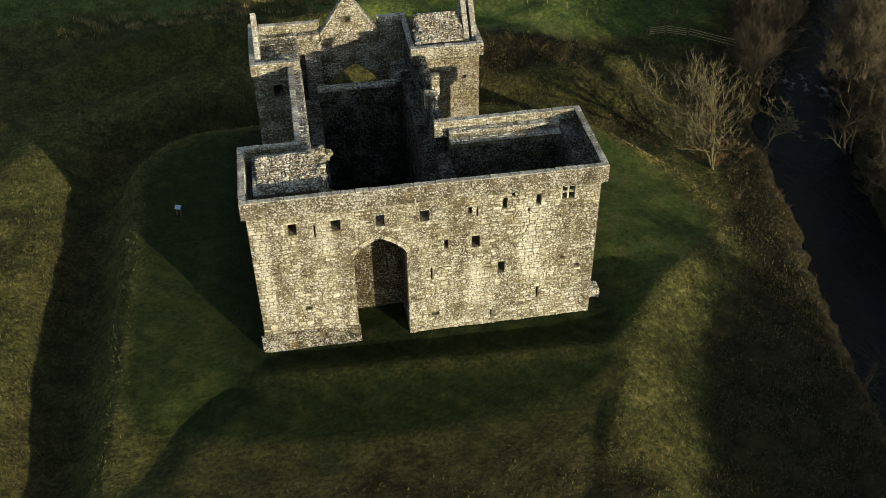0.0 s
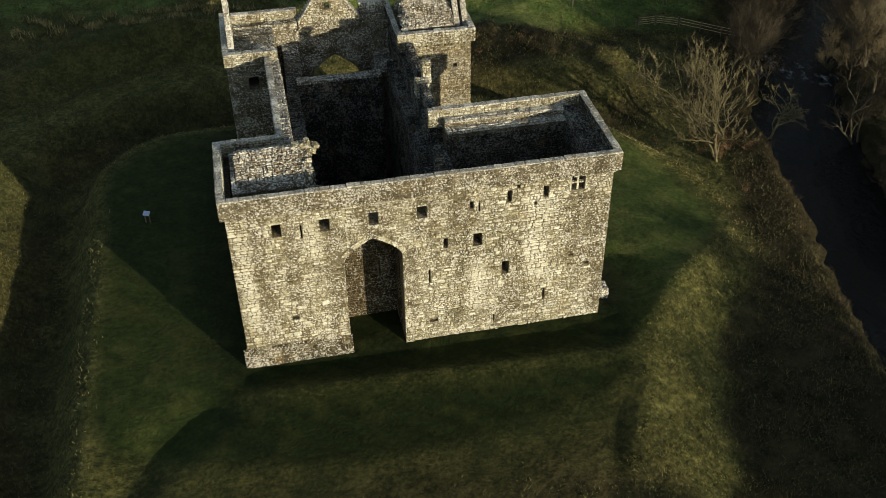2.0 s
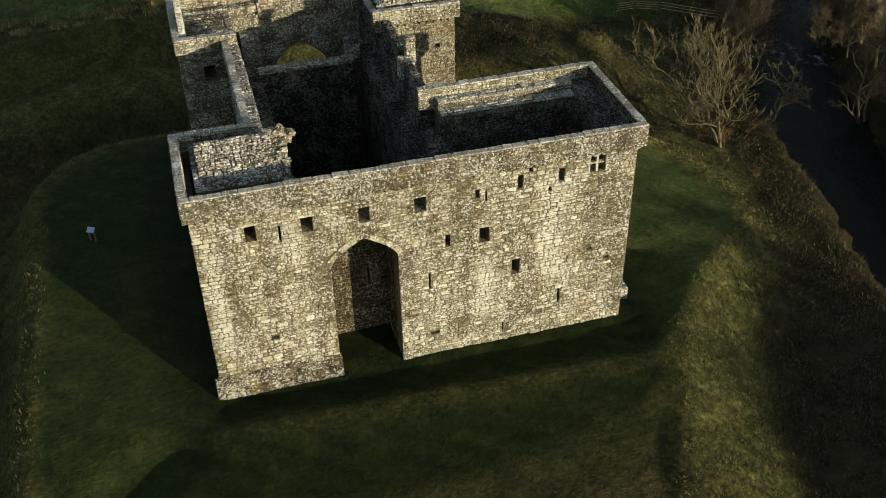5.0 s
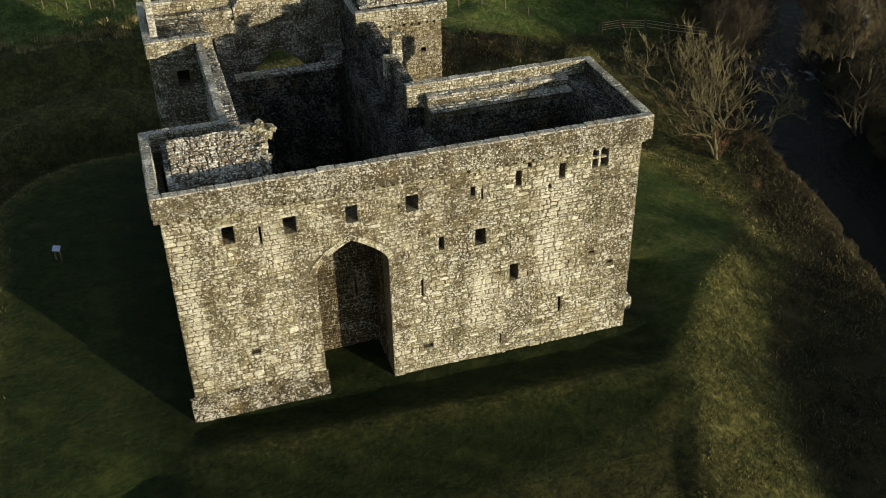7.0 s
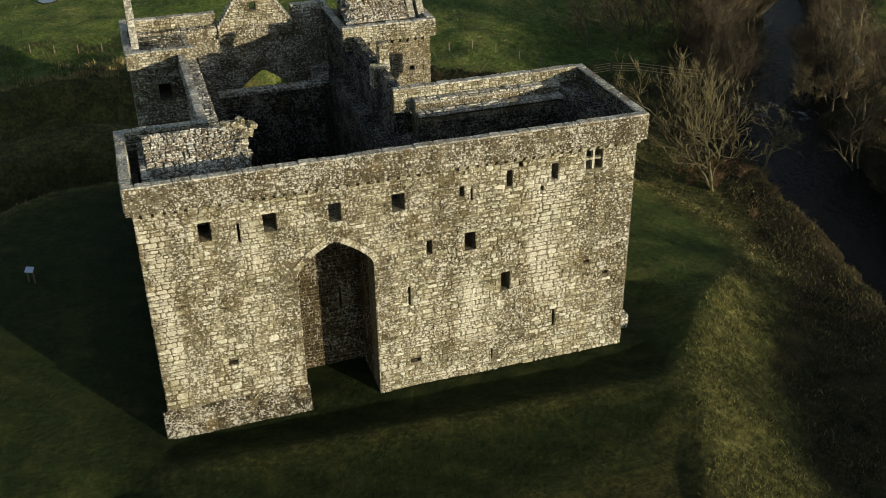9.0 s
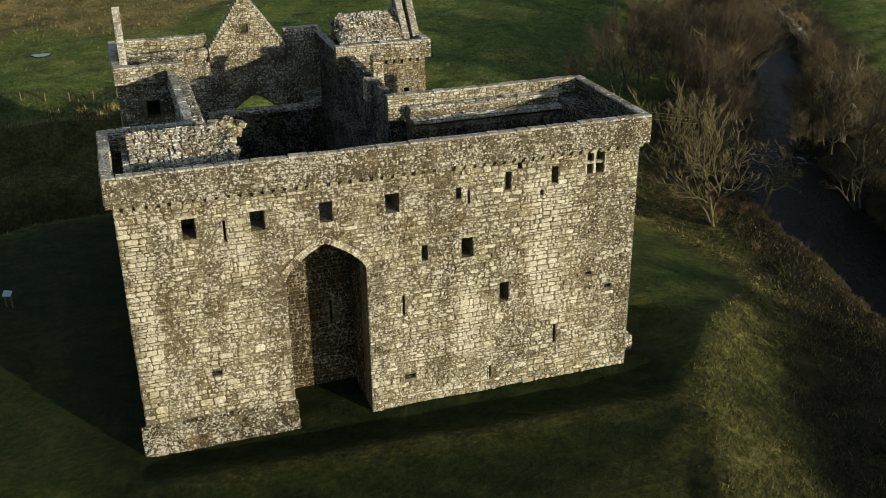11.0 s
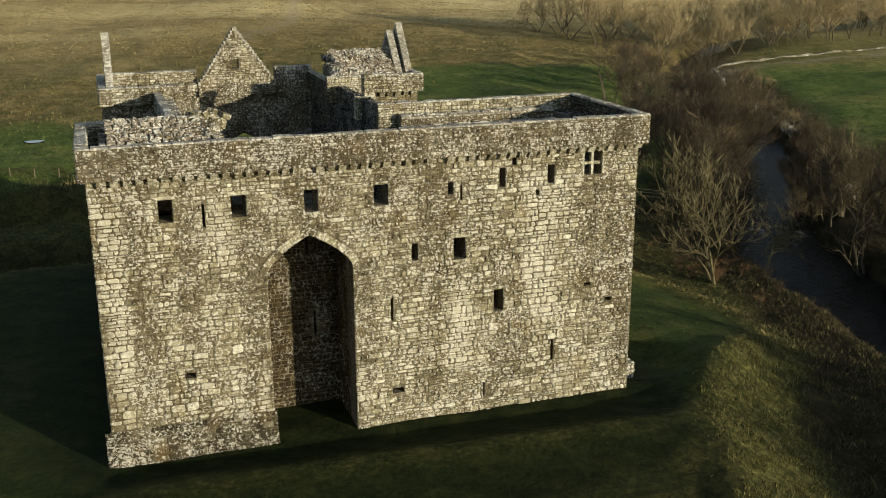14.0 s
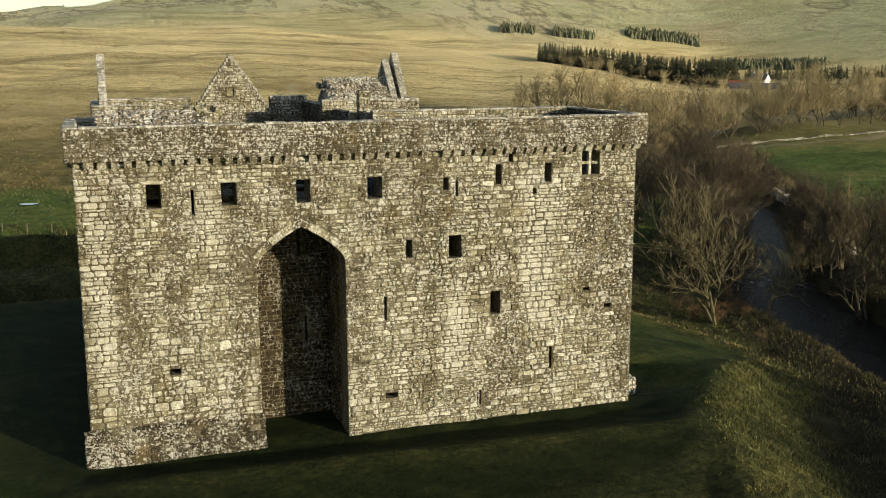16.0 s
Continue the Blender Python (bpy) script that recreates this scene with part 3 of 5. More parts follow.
    # Dry straw tint; on the berm crest it paints in sunlight.
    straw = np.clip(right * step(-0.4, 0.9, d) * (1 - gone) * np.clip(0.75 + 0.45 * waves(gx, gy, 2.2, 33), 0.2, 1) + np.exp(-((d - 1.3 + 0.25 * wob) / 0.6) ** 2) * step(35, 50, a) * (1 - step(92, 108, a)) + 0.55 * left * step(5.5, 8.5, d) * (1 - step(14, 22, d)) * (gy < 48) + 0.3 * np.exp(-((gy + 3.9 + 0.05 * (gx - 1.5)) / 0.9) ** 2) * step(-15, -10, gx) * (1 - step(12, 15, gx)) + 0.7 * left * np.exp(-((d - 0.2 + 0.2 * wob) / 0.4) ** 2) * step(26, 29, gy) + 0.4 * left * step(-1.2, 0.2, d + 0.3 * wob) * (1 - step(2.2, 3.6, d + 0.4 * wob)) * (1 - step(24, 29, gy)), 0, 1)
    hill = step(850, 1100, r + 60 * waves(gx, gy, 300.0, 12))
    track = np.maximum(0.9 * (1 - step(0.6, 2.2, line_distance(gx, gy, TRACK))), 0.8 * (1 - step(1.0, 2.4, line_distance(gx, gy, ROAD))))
    # Mask of that added far brightness, growing with distance from the mound.
    far_sheen = np.clip(moor * step(130, 330, r) * step(90, 160, gy) * (1 - 0.8 * rushy) + hill, 0, 1)
    for name, vals in (("straw", straw), ("rushy", rushy), ("far_sheen", far_sheen), ("lawn", lawn), ("field", field), ("scrub_shade", scrub_shade), ("moor", moor), ("hill", hill), ("track", track)):
        at = me.attributes.new(name, "FLOAT", "POINT")
        at.data.foreach_set("value", np.clip(vals, 0, 1).astype(np.float32).ravel())
    me.materials.append(MAT_GROUND)
    return tagged(new("ground", me), "grassy mound, ditches, moorland and hills in low winter sun", "ground", kind="structure")


build_ground()


def build_river():
    pts = [Vector((*p, 0)) for p in RIVER]
    verts, faces, rap = [], [], []
    smooth = []
    for i in range(len(pts) - 1):
        for s in np.linspace(0, 1, 8, endpoint=False):
            smooth.append(pts[i].lerp(pts[i + 1], s))
    for i, p in enumerate(smooth):
        q = smooth[min(i + 1, len(smooth) - 1)] - smooth[max(i - 1, 0)]
        side = Vector((q.y, -q.x, 0)).normalized()
        for k in range(9):
            c = p + side * ((k - 4) * 1.4)
            verts.append((c.x, c.y, -4.4))
            rap.append(float(np.exp(-((c.y - 37.0 + 0.9 * (c.x - 46.5)) / 2.4) ** 2)))
    for i in range(len(smooth) - 1):
        faces += [(i * 9 + k, i * 9 + k + 1, i * 9 + k + 10, i * 9 + k + 9) for k in range(8)]
    ob = link_mesh("river", verts, faces, MAT_WATER, smooth=True)
    at = ob.data.attributes.new("rapid", "FLOAT", "POINT")
    at.data.foreach_set("value", rap)
    return tagged(ob, "dark river with a short stretch of white rapids", "river", kind="structure")


build_river()


def build_pool():
    ring = [(math.cos(g) * 1.0 * (1 + 0.25 * math.sin(3 * g)), math.sin(g) * 0.75 * (1 + 0.2 * math.cos(2 * g))) for g in np.linspace(0, 6.283, 24, endpoint=False)]
    z = ground_z(-19.2, 86.5) + 0.12
    n = Nodes("still_water", 0.03)
    n.bsdf.inputs["Specular IOR Level"].default_value = 0.5
    mat = n.done(n.ramp(n.noise(2.0), [(0.3, (0.01, 0.01, 0.008)), (0.7, (0.03, 0.03, 0.02))]))
    s = Solid().prism([(-19.2 + a, 86.5 + 1.3 * b, z - 0.6) for a, b in ring], [(-19.2 + a, 86.5 + 1.3 * b, z) for a, b in ring])
    return tagged(s.link("pool", mat), "small pool of still water in rough moorland", "pool", kind="structure")


build_pool()

# ---- castle ----
castle = thing("castle", "ruined medieval sandstone castle with pointed arch and corbelled parapet", "castle")
X, Y, Z = Vector((1, 0, 0)), Vector((0, 1, 0)), Vector((0, 0, 1))
BASE, WALK, TOP = -0.9, 12.35, 13.74
FRONT_L, FRONT_R = -12.4, 12.05
ARCH_X, ARCH_HALF, SPRING, APEX = -3.62, 1.87, 7.75, 9.36


def arch_z(x, cx, half, spring, apex):
    s = abs(x - cx) / half
    return None if s >= 1 else spring + (apex - spring) * (0.55 * (1 - s) + 0.45 * math.sqrt(1 - s * s))


# openings of the west front: x0, x1, z0, z1
SQUARE = [(-9.73, -9.17, 10.42, 11.36), (-6.82, -6.2, 10.4, 11.32), (-3.76, -3.17, 10.36, 11.32), (-0.73, -0.08, 10.38, 11.3)]
WINDOWS = SQUARE + [(2.92, 3.48, 7.58, 8.58), (4.88, 5.36, 4.86, 5.92), (0.95, 1.24, 7.72, 8.52), (2.66, 2.91, 10.6, 11.16), (5.1, 5.37, 10.75, 11.63), (7.46, 7.8, 10.75, 11.62)]
SLITS = [(-8.01, -7.9, 10.1, 11.08), (-0.07, 0.05, 5.0, 6.08), (7.82, 7.95, 2.05, 3.08), (4.36, 4.46, 0.68, 1.36), (3.24, 3.34, 10.3, 11.0), (5.71, 5.92, 11.72, 12.2), (6.9, 7.06, 10.25, 10.5)]
HOLES = [(-0.05, 0.5, 1.45, 1.7), (-9.2, -8.75, 3.5, 3.75), (10.6, 10.95, 4.7, 4.9), (9.5, 9.8, 5.6, 5.75), (-10.7, -10.3, -0.25, -0.05)]
CROSS = [(9.3, 10.16, 11.0, 12.14)]
OPENINGS = WINDOWS + SLITS + HOLES + CROSS


def in_arch(x, z, grow=0.0):
    top = arch_z(x, ARCH_X, ARCH_HALF + grow, SPRING, APEX + grow)
    return top is not None and z < top


def pierced(solid, x0, x1, z0, z1, y0, y1, holes, arch=None):
    """A wall along x with rectangular holes and perhaps one arch, as a set of butted blocks."""
    cx = {x0, x1} | {h[k] for h in holes for k in (0, 1) if x0 < h[k] < x1}
    if arch:
        ax, half = arch[:2]
        cx |= {ax + half * math.sin(math.pi * (i / 32 - 0.5)) for i in range(33)}
    cx = sorted(cx)
    for a, b in zip(cx[:-1], cx[1:]):
        if b - a < 1e-5:
            continue
        m = (a + b) / 2
        spans = sorted((h[2], h[3]) for h in holes if h[0] < m < h[1])
        low = [(z0, z0)]
        if arch and abs(m - arch[0]) < arch[1]:
            za = arch_z(min(max(a, arch[0] - arch[1] * 0.9999), arch[0] + arch[1] * 0.9999), *arch)
            zb = arch_z(min(max(b, arch[0] - arch[1] * 0.9999), arch[0] + arch[1] * 0.9999), *arch)
            low = [(za, zb)]
        la, lb = low[0]
        for h0, h1 in [s for s in spans if s[0] > min(la, lb)] + [(z1, z1)]:
            if h0 - min(la, lb) > 1e-4:
                solid.prism([(a, y0, la), (b, y0, lb), (b, y1, lb), (a, y1, la)], [(a, y0, h0), (b, y0, h0), (b, y1, h0), (a, y1, h0)])
            la = lb = h1


front = Solid()
pierced(front, FRONT_L, FRONT_R, BASE, WALK, 0.0, 1.3, OPENINGS, (ARCH_X, ARCH_HALF, SPRING, APEX))
front_wall = front.link("front_wall", MAT_MORTAR, castle, "coursed rubble wall of buff sandstone", True)

front_rand = random.Random(7)
free_stones, stone_shapes = [], []


def trim_to_openings(x, z, w, h):
    """Cuts a stone back to the nearest jamb, so that openings have dressed sides."""
    for x0, x1, z0, z1 in OPENINGS:
        if z < z1 - 0.02 and z + h > z0 + 0.02 and x < x1 and x + w > x0:
            if x < x0 - 0.06:
                w = x0 - x - 0.005
            elif x + w > x1 + 0.06:
                w, x = x + w - x1 - 0.005, x1 + 0.005
    if z + h / 2 < SPRING:
        x0, x1 = ARCH_X - ARCH_HALF, ARCH_X + ARCH_HALF
        if x < x0 - 0.06 and x + w > x0:
            w = x0 - x - 0.004
        elif x < x1 and x + w > x1 + 0.06:
            w, x = x + w - x1 - 0.004, x1 + 0.004
    return x, z, w, h


def front_layout():
    """The front's stones, in two stretches of different bond."""
    out = []
    for x0, x1, seed, course, length in ((FRONT_L, ARCH_X, 21, (0.13, 0.27), (0.13, 0.5)), (ARCH_X, FRONT_R, 22, (0.13, 0.26), (0.13, 0.54))):
        r = random.Random(seed)
        out += [(x0 + a, -0.6 + b, w, h) for a, b, w, h in rubble_layout(x1 - x0, WALK + 0.55, r, course, length, 0.018, (1.4, 4.5))]
    return out


rest = Solid()
for x, z, w, h in front_layout():
    x, z, w, h = trim_to_openings(x, z, w, h)
    below = z + h / 2 < SPRING and ARCH_X - ARCH_HALF < x + w / 2 < ARCH_X + ARCH_HALF
    if w < 0.06 or below or (z + h / 2 < SPRING - 0.2 and x < -5.45 and z < 1.35):
        continue
    jamb = z + h < SPRING - 0.05
    ok = all(not (x < b - 0.01 and x + w > a + 0.01 and z < d - 0.02 and z + h > c + 0.02) for a, b, c, d in OPENINGS)
    if not jamb:
        ok = ok and not any(in_arch(px, pz, 0.3) for px in (x, x + w / 2, x + w) for pz in (z, z + h))
    if not ok:
        continue
    proud = front_rand.uniform(0.015, 0.07)
    if 1.8 < x < 6.2 and 4.0 < z < 8.6 and len(free_stones) < 298:
        free_stones.append((x, z, w, h, proud))
    else:
        rest.stone(Vector((x, 0, z)), X, Z, -Y, w, h, proud, front_rand, 0.028, 0.46)
rubble_front = tagged(rest.link("rubble_facing", MAT_FRONT, front_wall), kind="stuff")

for x0, x1, z0, z1 in SQUARE + WINDOWS[4:6]:
    for name, q in (("lintel", (x0 - 0.16, x1 + 0.16, z1 + 0.004, z1 + 0.17)), ("sill", (x0 - 0.1, x1 + 0.1, z0 - 0.13, z0 - 0.004))):
        s = Solid()
        s.stone(Vector((q[0], 0, q[2])), X, Z, -Y, q[1] - q[0], q[3] - q[2], 0.062, front_rand, 0.004)
        s.link(name, MAT_FRONT, front_wall)

# dressed stones round the arch
for side in (-1, 1):
    for i in range(9):
        s0, s1 = i / 9, (i + 1) / 9
        pts = []
        for s in (s0, s1):
            a = s * 0.5 * math.pi
            px = ARCH_X + side * (ARCH_HALF * math.cos(a) if s < 1 else 0)
            pz = arch_z(px, ARCH_X, ARCH_HALF, SPRING, APEX) or SPRING
            out = Vector((px - ARCH_X, 0, (pz - SPRING) * 1.3 + 0.35)).normalized()
            pts.append((Vector((px, 0, pz)), Vector((px, 0, pz)) + out * 0.33))
        (a0, b0), (a1, b1) = pts
        g = 0.012
        quad = [a0.lerp(a1, g * 3), b0.lerp(b1, g * 3), b1.lerp(b0, g * 3), a1.lerp(a0, g * 3)]
        v = Solid()
        v.prism([p + Y * 0.02 for p in quad], [p - Y * 0.05 for p in quad])
        v.link("voussoir", MAT_FRONT if i % 4 else MAT_BROWN, front_wall)

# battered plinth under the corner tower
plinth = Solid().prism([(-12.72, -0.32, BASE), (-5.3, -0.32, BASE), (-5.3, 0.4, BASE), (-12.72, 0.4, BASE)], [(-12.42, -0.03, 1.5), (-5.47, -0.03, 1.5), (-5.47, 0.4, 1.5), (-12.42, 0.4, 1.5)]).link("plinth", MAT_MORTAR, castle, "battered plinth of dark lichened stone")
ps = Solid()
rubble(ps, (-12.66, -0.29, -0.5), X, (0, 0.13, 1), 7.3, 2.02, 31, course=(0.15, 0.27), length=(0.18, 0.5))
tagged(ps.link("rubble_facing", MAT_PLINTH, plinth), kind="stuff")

# corbels and parapet
corbel = Solid()
corbel.prism([(-0.16, 0.05, -0.27), (0.16, 0.05, -0.27), (0.16, -0.16, -0.27), (-0.16, -0.16, -0.27)][::-1], [(-0.165, 0.05, 0), (0.165, 0.05, 0), (0.165, -0.36, 0), (-0.165, -0.36, 0)][::-1])
corbel_mesh = corbel.link("corbel", MAT_STONE, castle).data
bpy.data.objects.remove(bpy.data.objects["corbel"])


def corbels(start, direction, outward, count, pitch, z):
    ang = math.atan2(outward[1], outward[0]) + math.pi / 2
    for i in range(count):
        if front_rand.random() < 0.06:
            continue
        ob = new("corbel", corbel_mesh)
        ob.parent = castle
        x, y = start[0] + direction[0] * pitch * i, start[1] + direction[1] * pitch * i
        ob.matrix_basis = pose(x, y, z + front_rand.uniform(-0.015, 0.015), 0, 0, math.degrees(ang)) @ Matrix.Diagonal((front_rand.uniform(0.85, 1.1), 1, front_rand.uniform(0.9, 1.1), 1))


coping_shapes = []
for k in range(5):
    s = Solid()
    s.stone(Vector((-0.5, -0.5, 0)), X, Y, Z, 1.0, 1.0, 0.9, random.Random(60 + k), 0.015, 0.08)
    ob = s.link("coping_stone", MAT_COPING)
    coping_shapes.append(ob.data)
    bpy.data.objects.remove(ob)


def coping(parent, a, b, width, z, seed, jitter=0.02):
    """A row of coping slabs from a to b along the middle of a parapet."""
    r, a, b = random.Random(seed), Vector((*a, 0)), Vector((*b, 0))
    length, s = (b - a).length, 0.0
    way = (b - a).normalized()
    while s < length - 0.05:
        w = min(r.uniform(0.5, 1.0), length - s)
        if length - s - w < 0.25:
            w = length - s
        p = a + way * (s + w / 2)
        ob = new("coping_stone", r.choice(coping_shapes))
        ob.parent = parent
        ob.matrix_basis = pose(p.x, p.y, z + r.uniform(-jitter, jitter) * 0.4, r.uniform(-0.25, 0.25), r.uniform(-0.25, 0.25), math.degrees(math.atan2(way.y, way.x))) @ Matrix.Diagonal((w - 0.003, width + r.uniform(-0.04, 0.03), r.uniform(0.07, 0.1), 1))
        s += w


def parapet(a, b, thick, z0, z1, seed, faces="oi", mat=MAT_STONE, label="", inner=None):
    """A parapet whose outer face runs from a to b (outer side to the right of the way)."""
    va, vb = Vector((*a, 0)), Vector((*b, 0))
    way = (vb - va).normalized()
    inward = Vector((-way.y, way.x, 0))
    q = [va, vb, vb + inward * thick, va + inward * thick]
    s = Solid().prism([p + Z * z0 for p in q], [p + Z * (z1 - 0.1) for p in q])
    ob = s.link("parapet", MAT_MORTAR, castle, label)
    st = Solid()
    length = (vb - va).length
    if "o" in faces:
        rubble(st, va + Z * z0, way, Z, length, z1 - 0.1 - z0, seed, course=(0.1, 0.2), length=(0.12, 0.36))
    inside = Solid() if inner else st
    if "i" in faces:
        rubble(inside, vb + inward * thick + Z * z0, -way, Z, length, z1 - 0.1 - z0, seed + 1, course=(0.1, 0.2), length=(0.12, 0.36))
    tagged(st.link("rubble_facing", mat, ob), kind="stuff")
    if inner:
        tagged(inside.link("inner_facing", inner, ob), kind="stuff")
    m = inward * thick / 2
    coping(ob, (va + m).xy, (vb + m).xy, thick + 0.02, z1 - 0.1, seed + 2, 0.03)
    return ob


CORBEL_Z = 12.36
corbels((-12.3, 0), (1, 0), (0, -1), 51, 0.485, CORBEL_Z)
parapet((-12.68, -0.37), (12.4, -0.37), 0.4, CORBEL_Z, TOP, 100, mat=MAT_BROWN, label="projecting parapet of brown lichened rubble")


def wall(name, x0, x1, y0, y1, z0, z1, seed, sides="snewt", mat=MAT_STONE, label="", holes=(), low=None, **kw):
    """A masonry block faced with stones on the given sides (w: towards -y, e: +y, n: -x, s: +x, t: top)."""
    s = Solid()
    if holes:
        pierced(s, x0, x1, z0, z1, y0, y1, holes)
    else:
        s.box(x0, x1, y0, y1, z0, z1)
    ob = s.link(name, MAT_SHADED if mat == MAT_SHADED else MAT_MORTAR, castle, label, True)
    st = Solid()
    kw.setdefault("course", (0.12, 0.25))
    kw.setdefault("length", (0.14, 0.44))

    def clear(a, b, w, h):
        return all(not (x0 + a < q[1] and x0 + a + w > q[0] and fz + b < q[3] and fz + b + h > q[2]) for q in holes)

    fz = z0 if low is None else low
    coarse = dict(kw, course=(0.26, 0.42), length=(0.4, 0.9))
    if "w" in sides:
        rubble(st, (x0, y0, fz), X, Z, x1 - x0, z1 - fz, seed, keep=clear, **kw)
    for key, at, way, length in (("e", (x1, y1, fz), -X, x1 - x0), ("n", (x0, y1, fz), -Y, y1 - y0), ("s", (x1, y0, fz), Y, y1 - y0)):
        if key in sides or key.upper() in sides:
            rubble(st, at, way, Z, length, z1 - fz, seed + ord(key), **(kw if key in sides else coarse))
    if "t" in sides:
        rubble(st, (x0, y0, z1), X, Y, x1 - x0, y1 - y0, seed + 4, depth=(0.02, 0.09), wob=0.03, course=(0.2, 0.45), length=(0.25, 0.7))
    tagged(st.link("rubble_facing", mat, ob), kind="stuff")
    return ob


# recess behind the arch
wall("recess_wall", -6.6, ARCH_X - ARCH_HALF, 1.304, 3.7, BASE, 10.6, 200, "S")
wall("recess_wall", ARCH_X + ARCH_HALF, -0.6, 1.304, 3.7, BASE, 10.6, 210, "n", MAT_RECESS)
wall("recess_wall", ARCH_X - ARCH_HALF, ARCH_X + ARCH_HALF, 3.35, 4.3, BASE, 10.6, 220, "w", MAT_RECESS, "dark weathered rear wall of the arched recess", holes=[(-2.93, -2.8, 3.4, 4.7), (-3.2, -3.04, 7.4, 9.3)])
wall("vault", ARCH_X - ARCH_HALF, ARCH_X + ARCH_HALF, 1.304, 3.346, 9.6, 10.4, 230, "", MAT_BROWN)

# corner tower beside the arch
wall("tower_wall", FRONT_L, -11.9, 1.304, 6.1, BASE, WALK, 240, "N")
wall("tower_wall", -11.896, -7.0, 4.9, 6.1, BASE, WALK, 250, "E")
wall("tower_floor", -11.096, -6.604, 1.304, 4.896, 10.6, 11.2, 260, "t", MAT_GREY)
wall("roof_bearer", -11.4, -7.3, 1.9, 4.88, 11.204, 12.38, 262, "wns", MAT_BROWN)
parapet((-12.68, 6.5), (-12.68, 0.094), 0.45, CORBEL_Z, TOP, 270, label="side parapet with lichened coping")
parapet((-8.2, 6.5), (-12.226, 6.5), 0.45, CORBEL_Z, TOP, 280)
corbels((FRONT_L, 0.3), (0, 1), (-1, 0), 13, 0.485, CORBEL_Z)


def slab_roof(name, x0, x1, eave_y, eave_z, ridge_y, ridge_z, back_y, back_z, seed, label):
    """A ruined saddle roof of stone, its slope facing the camera's side."""
    s = Solid()
    prof = [(eave_y, eave_z), (ridge_y, ridge_z), (back_y, back_z), (back_y, eave_z - 0.5), (eave_y, eave_z - 0.5)]
    s.prism([(x0, y, z) for y, z in prof], [(x1, y, z) for y, z in prof])
    ob = s.link(name, MAT_MORTAR, castle, label, True)
    st = Solid()
    up = Vector((0, ridge_y - eave_y, ridge_z - eave_z))
    rubble(st, (x0, eave_y, eave_z), X, up, x1 - x0, up.length, seed, depth=(0.02, 0.12), wob=0.04, course=(0.14, 0.28), length=(0.14, 0.38))
    dn = Vector((0, ridge_y - back_y, ridge_z - back_z))
    rubble(st, (x1, back_y, back_z), -X, dn, x1 - x0, dn.length, seed + 1, depth=(0.02, 0.1), wob=0.03)
    tagged(st.link("roof_covering", MAT_ROOF, ob), kind="stuff")
    return ob


def ruin_edge(parent, o, u, length, height, seed, mat=MAT_BROWN):
    """Ragged broken core: tumbled angular lumps along an edge."""
    r, s = random.Random(seed), Solid()
    o, u = Vector(o), Vector(u).normalized()
    for _ in range(int(length * 26)):
        p = o + u * r.uniform(0, length) + Vector((r.gauss(0, 0.16), r.gauss(0, 0.12), r.uniform(-height, 0.1)))
        w = [r.uniform(0.1, 0.26) for _ in range(3)]
        q = Euler((r.uniform(-0.5, 0.5), r.uniform(-0.5, 0.5), r.uniform(0, 3))).to_matrix()
        c = [Vector((sx * w[0], sy * w[1], sz * w[2])) * r.uniform(0.75, 1.0) for sz in (-1, 1) for sx, sy in ((-1, -1), (1, -1), (1, 1), (-1, 1))]
        c = [p + q @ v for v in c]
        s.prism(c[:4], c[4:])
    return tagged(s.link("broken_masonry", mat, parent), kind="stuff")


cap_roof = slab_roof("stone_roof", -11.45, -7.25, 1.5, 12.9, 4.35, 14.05, 6.0, 13.1, 300, "broken saddle roof of pale stone slabs")
ruin_edge(cap_roof, (-7.2, 1.6, 12.85), (0.1, 2.7, 1.1), 2.9, 0.5, 301)
ruin_edge(cap_roof, (-7.1, 4.2, 13.95), (0.7, 0.6, 0.1), 0.8, 0.6, 302, MAT_STONE)
ruin_edge(cap_roof, (-7.7, 4.4, 14.0), (1, 0, 0), 1.1, 0.3, 303, MAT_STONE)
ruin_edge(cap_roof, (-7.1, 1.6, 12.6), (1, 0.1, 0), 0.5, 0.5, 304)
skew = wall("skew", -11.75, -11.46, 1.5, 5.6, 12.0, 13.3, 310, "wst", MAT_GREY)


